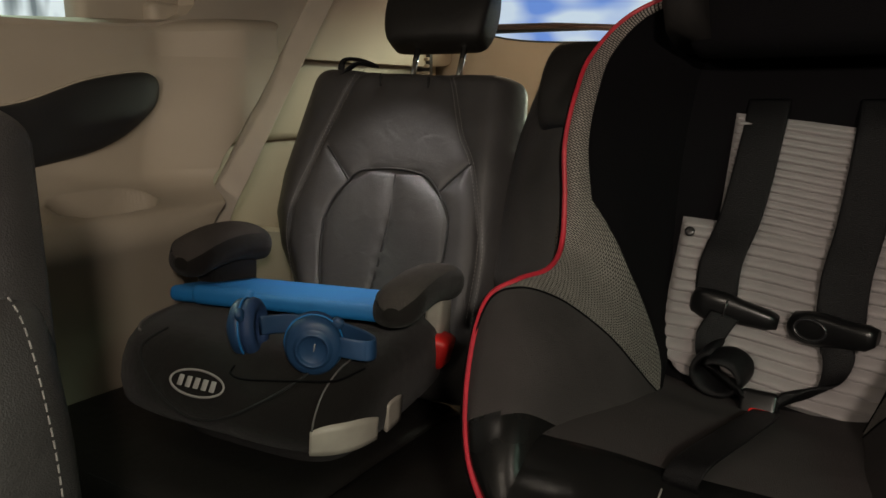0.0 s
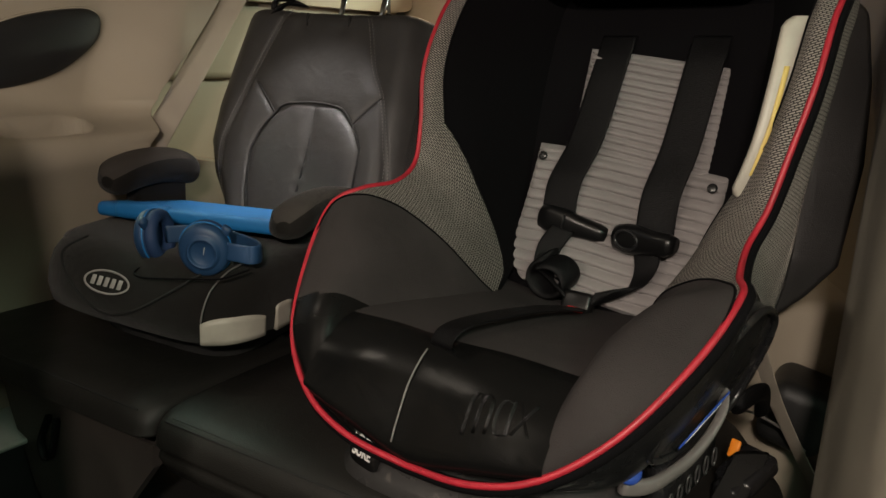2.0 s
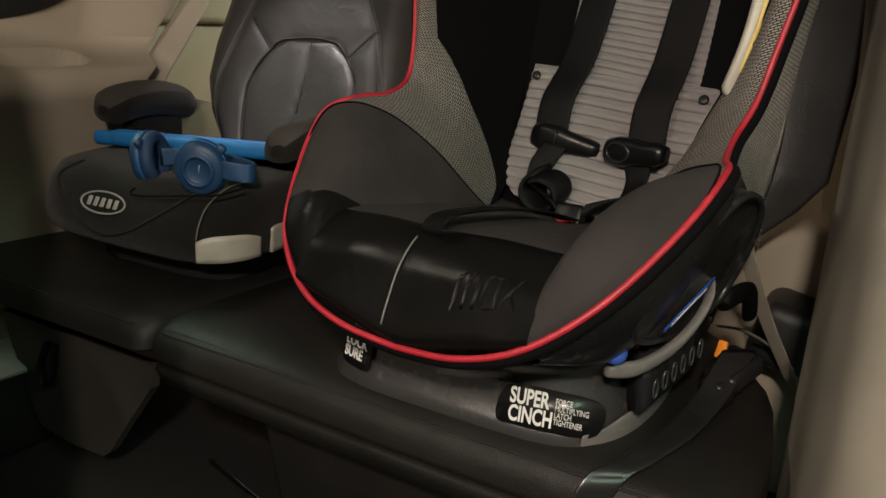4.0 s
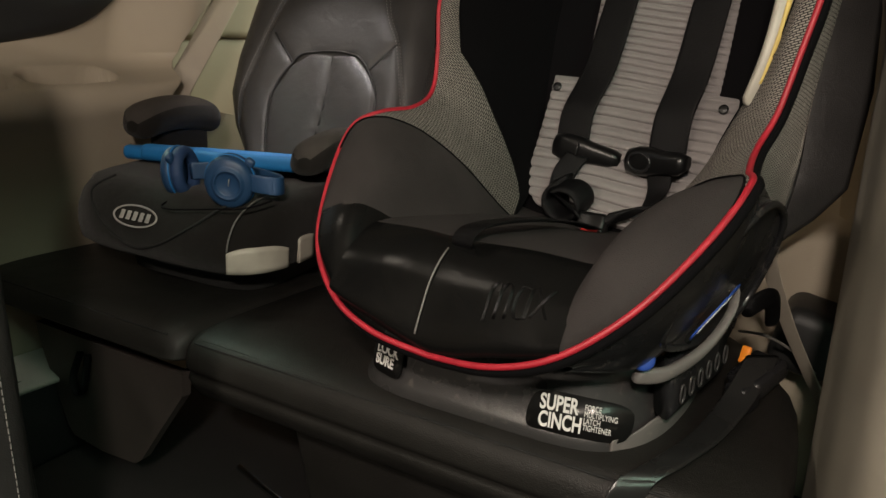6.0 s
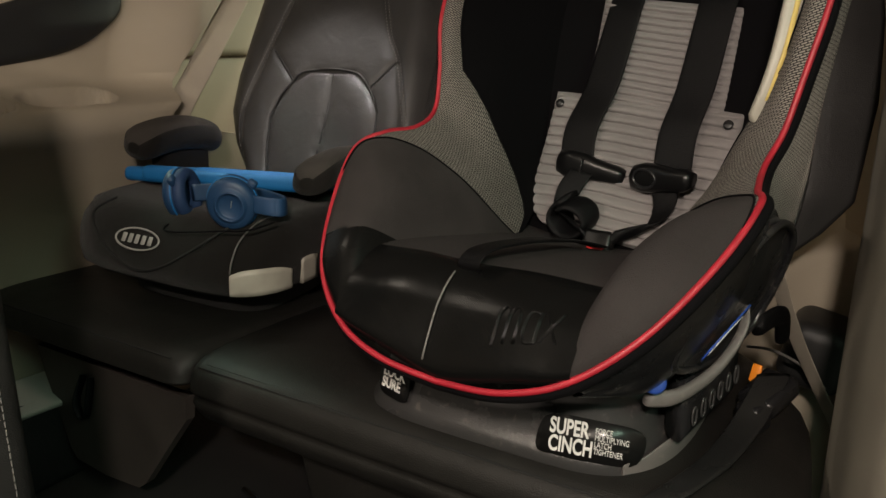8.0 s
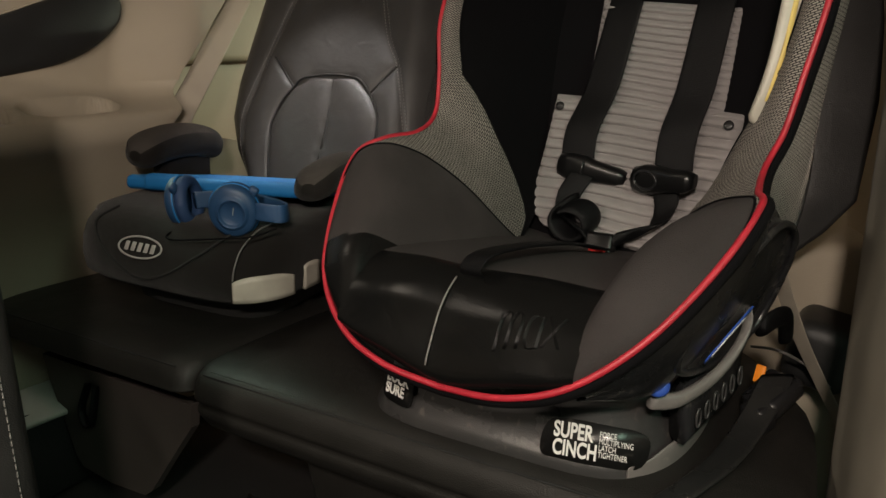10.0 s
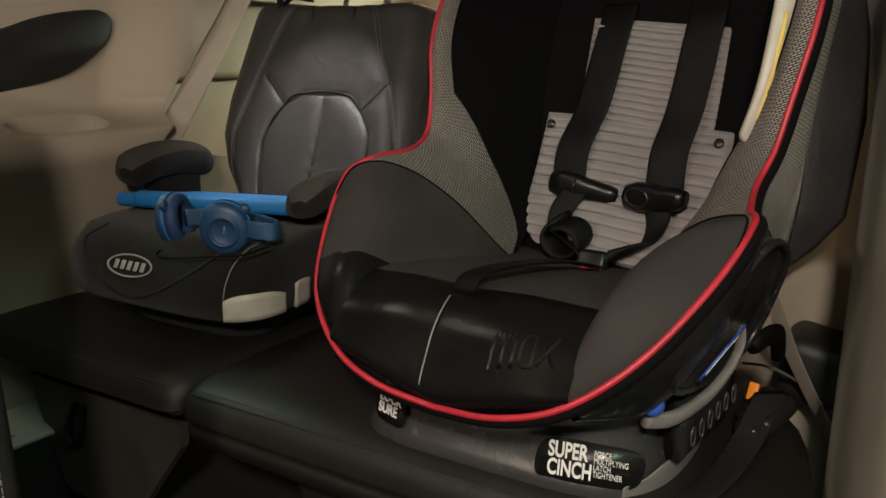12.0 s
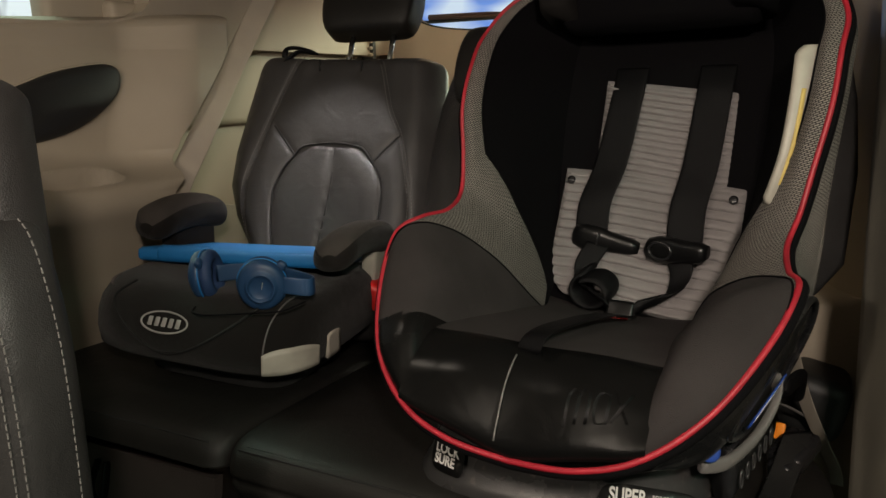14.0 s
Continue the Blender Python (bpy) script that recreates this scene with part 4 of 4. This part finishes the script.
# tether belt, buckle and tag lying over the bench edge
latch = thing("latch_belt", pose(0.13, 0.56, 0.40), "worn black latch belt with a pull tab hanging over the bench", "belt")
W0 = relative(latch, Matrix())
part("webbing", skin([ring(p, (0.75, 0.45, 0.0), (-0.35, 0.5, 0.75), 0.022, 0.003, 4, 16) for p in spline([(0.168, 0.80, 0.455), (0.155, 0.74, 0.422), (0.14, 0.66, 0.411), (0.118, 0.59, 0.409), (0.098, 0.555, 0.399), (0.088, 0.541, 0.36), (0.085, 0.541, 0.31)], 40)]), material("worn_webbing", (0.012, 0.012, 0.012), 0.28), latch, at=W0)
part("buckle", block((0.045, 0.06, 0.025), 0.007, 3, (0.165, 0.80, 0.432), (20, 0, -25)), PLASTIC, latch, "black latch buckle", at=W0)
part("tag", block((0.012, 0.005, 0.022), 0.002, 2, (0.147, 0.815, 0.447), (-20, 0, -20)), ORANGE, latch, "orange tag", at=W0)
part("adjuster", block((0.03, 0.03, 0.035), 0.006, 3, (0.155, 0.77, 0.415), (10, 0, -25)), PLASTIC, latch, "worn plastic adjuster", at=W0)
writing("lettering", "PULL", 0.012, W0 @ pose(0.078, 0.5385, 0.372, 80, 0, 5), WHITE, latch)
part("rolled_webbing", skin([ring(p, (0.6, 0.6, 0), (0, 0, 1), 0.013, 0.012, 2.5, 16) for p in spline([(0.15, 0.78, 0.52), (0.163, 0.81, 0.525), (0.166, 0.84, 0.51), (0.165, 0.87, 0.48)], 14)]), WEB, latch, "rolled webbing bundle", at=W0)
tail = thing("tether_strap", pose(0.2, 1.0, 0.3), "beige belt strap hanging beside the bench", "seat belt")
part("webbing", skin([ring(p, (0.9, -0.3, 0.1), (0.3, 0.5, 0), 0.0115, 0.0018, 4, 14) for p in spline([(0.135, 0.87, 0.60), (0.147, 0.90, 0.548), (0.157, 0.95, 0.491), (0.174, 1.02, 0.412), (0.203, 1.10, 0.314), (0.231, 1.16, 0.231), (0.236, 1.17, 0.20)], 36)]), BELT_BEIGE, tail, at=relative(tail, Matrix()))

bracket = thing("belt_housing", pose(0.19, 1.16, 0.02), "black belt housing low behind the bench end", "belt housing")
part("housing", block((0.10, 0.12, 0.11), 0.025, 4, (0, 0.02, 0.33), (0, 12, 0)), POD, bracket)
part("edge_cord", tube(spline([(-0.09, -0.10, 0.36), (-0.05, -0.11, 0.365), (-0.01, -0.09, 0.34), (0.02, -0.06, 0.30)], 16), 0.0022, 6), GREY_TAB, bracket, "pale edge cord")

# ---- booster seat ----
booster = thing("booster_seat", pose(-0.752, 0.838, 0.410, 0, 4, 8), "brown-black backless booster seat with padded arms", "booster seat")
OUT = [(0.000, 0.135, 0.130), (0.044, 0.140, 0.140), (0.052, 0.182, 0.194), (0.065, 0.196, 0.210), (0.09, 0.200, 0.212), (0.117, 0.200, 0.207), (0.138, 0.197, 0.197), (0.153, 0.190, 0.184), (0.164, 0.178, 0.166), (0.170, 0.160, 0.148)]


def dish(u, v):
    return 0.012 * (u / 0.16) ** 2 - 0.015 + 0.012 * max(0, -v / 0.17)


rows = [ring((-0.016, 0.0, z), (1, 0, 0), (0, 1, 0), a + 0.016, b, 4.2, 64) for z, a, b in OUT]
for f in (0.85, 0.65, 0.4, 0.15):
    rows.append([(p[0] * f - 0.016, p[1] * f, 0.171 + dish(p[0] * f, p[1] * f) * (1 - f)) for p in ring((0, 0, 0), (1, 0, 0), (0, 1, 0), 0.176, 0.148, 4.2, 64)])
part("seat_cover", skin(rows), BOOST, booster, "brown-black cloth cover")
edge = ring((-0.016, 0, 0.158), (1, 0, 0), (0, 1, 0), 0.203, 0.178, 4.2, 96)
part("piping", tube([edge[k] for k in range(44, 62)], 0.0022, 6), GREY_TAB, booster, "grey piping along the cover")
part("piping", tube(spline([(0.146, -0.206, 0.100), (0.148, -0.202, 0.122), (0.150, -0.186, 0.148), (0.153, -0.150, 0.168), (0.156, -0.11, 0.172)], 16), 0.0013, 6), GREY_TAB, booster, "grey piping beside the base window")
part("cover_seam", tube(spline([(-0.135, -0.150, 0.170), (-0.150, -0.188, 0.150), (-0.120, -0.206, 0.115), (-0.07, -0.213, 0.085), (-0.03, -0.213, 0.076), (0.02, -0.212, 0.092), (0.08, -0.204, 0.130), (0.115, -0.180, 0.158), (0.125, -0.130, 0.172)], 40), 0.0022, 6), SEAM, booster, "dark sewn seam round the front panel")
front_out = ring((-0.016, 0, 0), (1, 0, 0), (0, 1, 0), 0.2180, 0.2160, 4.2, 240)


def wrap(k0, k1, z0, z1, cut=0.0):
    pts = front_out[k0:k1]
    n = len(pts)
    rows = [[(p[0], p[1], z0 + (z1 - cut * abs(2 * i / (n - 1) - 1) ** 3 - z0) * f) for f in np.linspace(0, 1, 6)] for i, p in enumerate(pts)]
    back = [[(x * 0.95, y * 0.95, z) for x, y, z in r[::-1]] for r in rows]
    return skin([r + b for r, b in zip(rows, back)])


part("base_window", wrap(200, 230, 0.062, 0.104, 0.010), CREAM, booster, "pale plastic base showing below the cover")
part("base_window", wrap(233, 239, 0.062, 0.106, 0.004), CREAM, booster, "pale plastic base with a label")
for s in (-1, 1):
    path = spline([(0.0, -0.055, 0.222), (0.0, -0.02, 0.232), (0.0, 0.03, 0.238), (0.0, 0.08, 0.236), (0.0, 0.12, 0.228), (0.0, 0.15, 0.218)], 26)
    path = path + np.array((s * 0.188 - 0.014, 0.01, 0.010 - 0.016 * (s > 0)))
    size = np.concatenate([[0.30, 0.62, 0.80, 0.90], np.linspace(0.95, 1.0, 17), [0.98, 0.94, 0.84, 0.64, 0.30]])
    arm = part("armrest", skin([ring(p, (1, 0, 0.12 * s), (0, 0.25, 1), 0.043 * k, 0.031 * k, 2.4, 28) for p, k in zip(path, size)], uv=lambda a, b, arr: (0.008 * b, 0.008 * a), pick=lambda i, j: 0 if 3 <= j <= 11 and i < 19 else 1), [MESH_ARM, BOOST], booster, "padded armrest in grey mesh and brown cloth")
    part("piping", tube([np.array(ring(p, (1, 0, 0.12 * s), (0, 0.25, 1), 0.043 * k, 0.031 * k, 2.4, 28)[12]) for p, k in zip(path[1:20], size[1:20])], 0.0014, 6), BOOST, arm)
    if s > 0:
        part("stem", block((0.030, 0.050, 0.11), 0.008, 3, (0.180, 0.125, 0.170)), CREAM, booster, "pale plastic arm stem")
    else:
        part("stem", block((0.034, 0.13, 0.09), 0.010, 3, (-0.200, 0.070, 0.180)), BOOST, booster, "cloth-covered arm support")
    part("belt_guide", block((0.05, 0.05, 0.055), 0.012, 3, (s * 0.188, 0.105, 0.118), (0, s * 12, 0)), REDP, booster, "red belt guide")
logo_m = pose(-0.034, -0.2085, 0.127, 58, 0, 2)
logo = part("logo", tube(ring((0, 0, 0), (1, 0, 0), (0, 1, 0), 0.043, 0.0175, 2, 48), 0.0016, 6, closed=True), SILVER_LOGO, booster, "silver oval emblem", at=logo_m)
for k in range(5):
    part("emblem_bar", block((0.008, 0.015, 0.0012), 0.0008, 1, (-0.026 + 0.013 * k, 0, 0)), SILVER_LOGO, logo)

# tablet and headphones on the booster
tablet = thing("tablet", pose(-0.778, 0.880, 0.594, -9, 1, 14), "blue foam-cased tablet lying across the booster", "tablet")
part("case", block((0.375, 0.19, 0.026), 0.010, 4), BLUE, tablet)
part("corner_grip", block((0.11, 0.03, 0.031), 0.012, 4, (-0.09, -0.086, 0.002)), BLUE, tablet)
part("screen", block((0.24, 0.14, 0.002), 0.0008, 1, (0, 0, -0.0125)), PLASTIC, tablet, "dark screen")
phones = thing("headphones", pose(-0.655, 0.695, 0.562), "blue over-ear headphones with a thin cable", "headphones")


def earcup(m):
    """A cup with a stepped, dished outer face at -y and a soft cushion behind."""
    steps = ((-0.0145, 0.002), (-0.0145, 0.017), (-0.0155, 0.018), (-0.019, 0.019), (-0.020, 0.0205), (-0.019, 0.0225), (-0.015, 0.0245), (-0.014, 0.027), (-0.013, 0.033), (-0.009, 0.0365), (-0.003, 0.038), (0.004, 0.038))
    cup = part("earcup", skin([ring((0, y, 0), (1, 0, 0), (0, 0, 1), r, r * 1.10, 2, 40) for y, r in steps]), NAVY, phones, at=m)
    part("ear_cushion", tube(ring((0, 0.012, 0), (1, 0, 0), (0, 0, 1), 0.028, 0.032, 2, 36), 0.0105, 10, closed=True, up=(0, 1, 0)), NAVY_PAD, cup)
    part("trim_ring", tube(ring((0, 0.003, 0), (1, 0, 0), (0, 0, 1), 0.0384, 0.0422, 2, 40), 0.0013, 6, closed=True, up=(0, 1, 0)), BLUE, cup)
    part("emblem_bar", block((0.0012, 0.001, 0.012), 0, 1, (0.002, -0.0148, 0.003), (0, 12, 0)), SILVER_LOGO, cup)
    part("yoke", block((0.016, 0.012, 0.020), 0.005, 3, (0.030, 0.006, 0.026), (0, 40, 0)), NAVY, cup)
    return cup


earcup(pose(0.058, 0.0, 0.038, 8, 0, 34))
earcup(pose(-0.068, 0.005, 0.040, 4, 0, -66))
part("headband", skin([ring(p, (0, 0, 1), (0.5, 0.5, 0), 0.014, 0.004, 4, 14) for p in spline([(-0.055, 0.02, 0.04), (-0.03, 0.055, 0.038), (0.02, 0.075, 0.034), (0.07, 0.075, 0.03), (0.115, 0.055, 0.03), (0.125, 0.03, 0.032), (0.10, 0.015, 0.036), (0.08, 0.012, 0.038)], 44)]), NAVY, phones)
part("cable", tube(spline([(-0.055, -0.03, 0.0), (-0.04, -0.055, -0.002), (-0.01, -0.062, -0.002), (0.03, -0.05, 0.0), (0.07, -0.04, 0.004), (0.11, -0.02, 0.006), (0.125, 0.02, 0.012)], 40), 0.0015, 6), CLOTH_BLACK, phones)
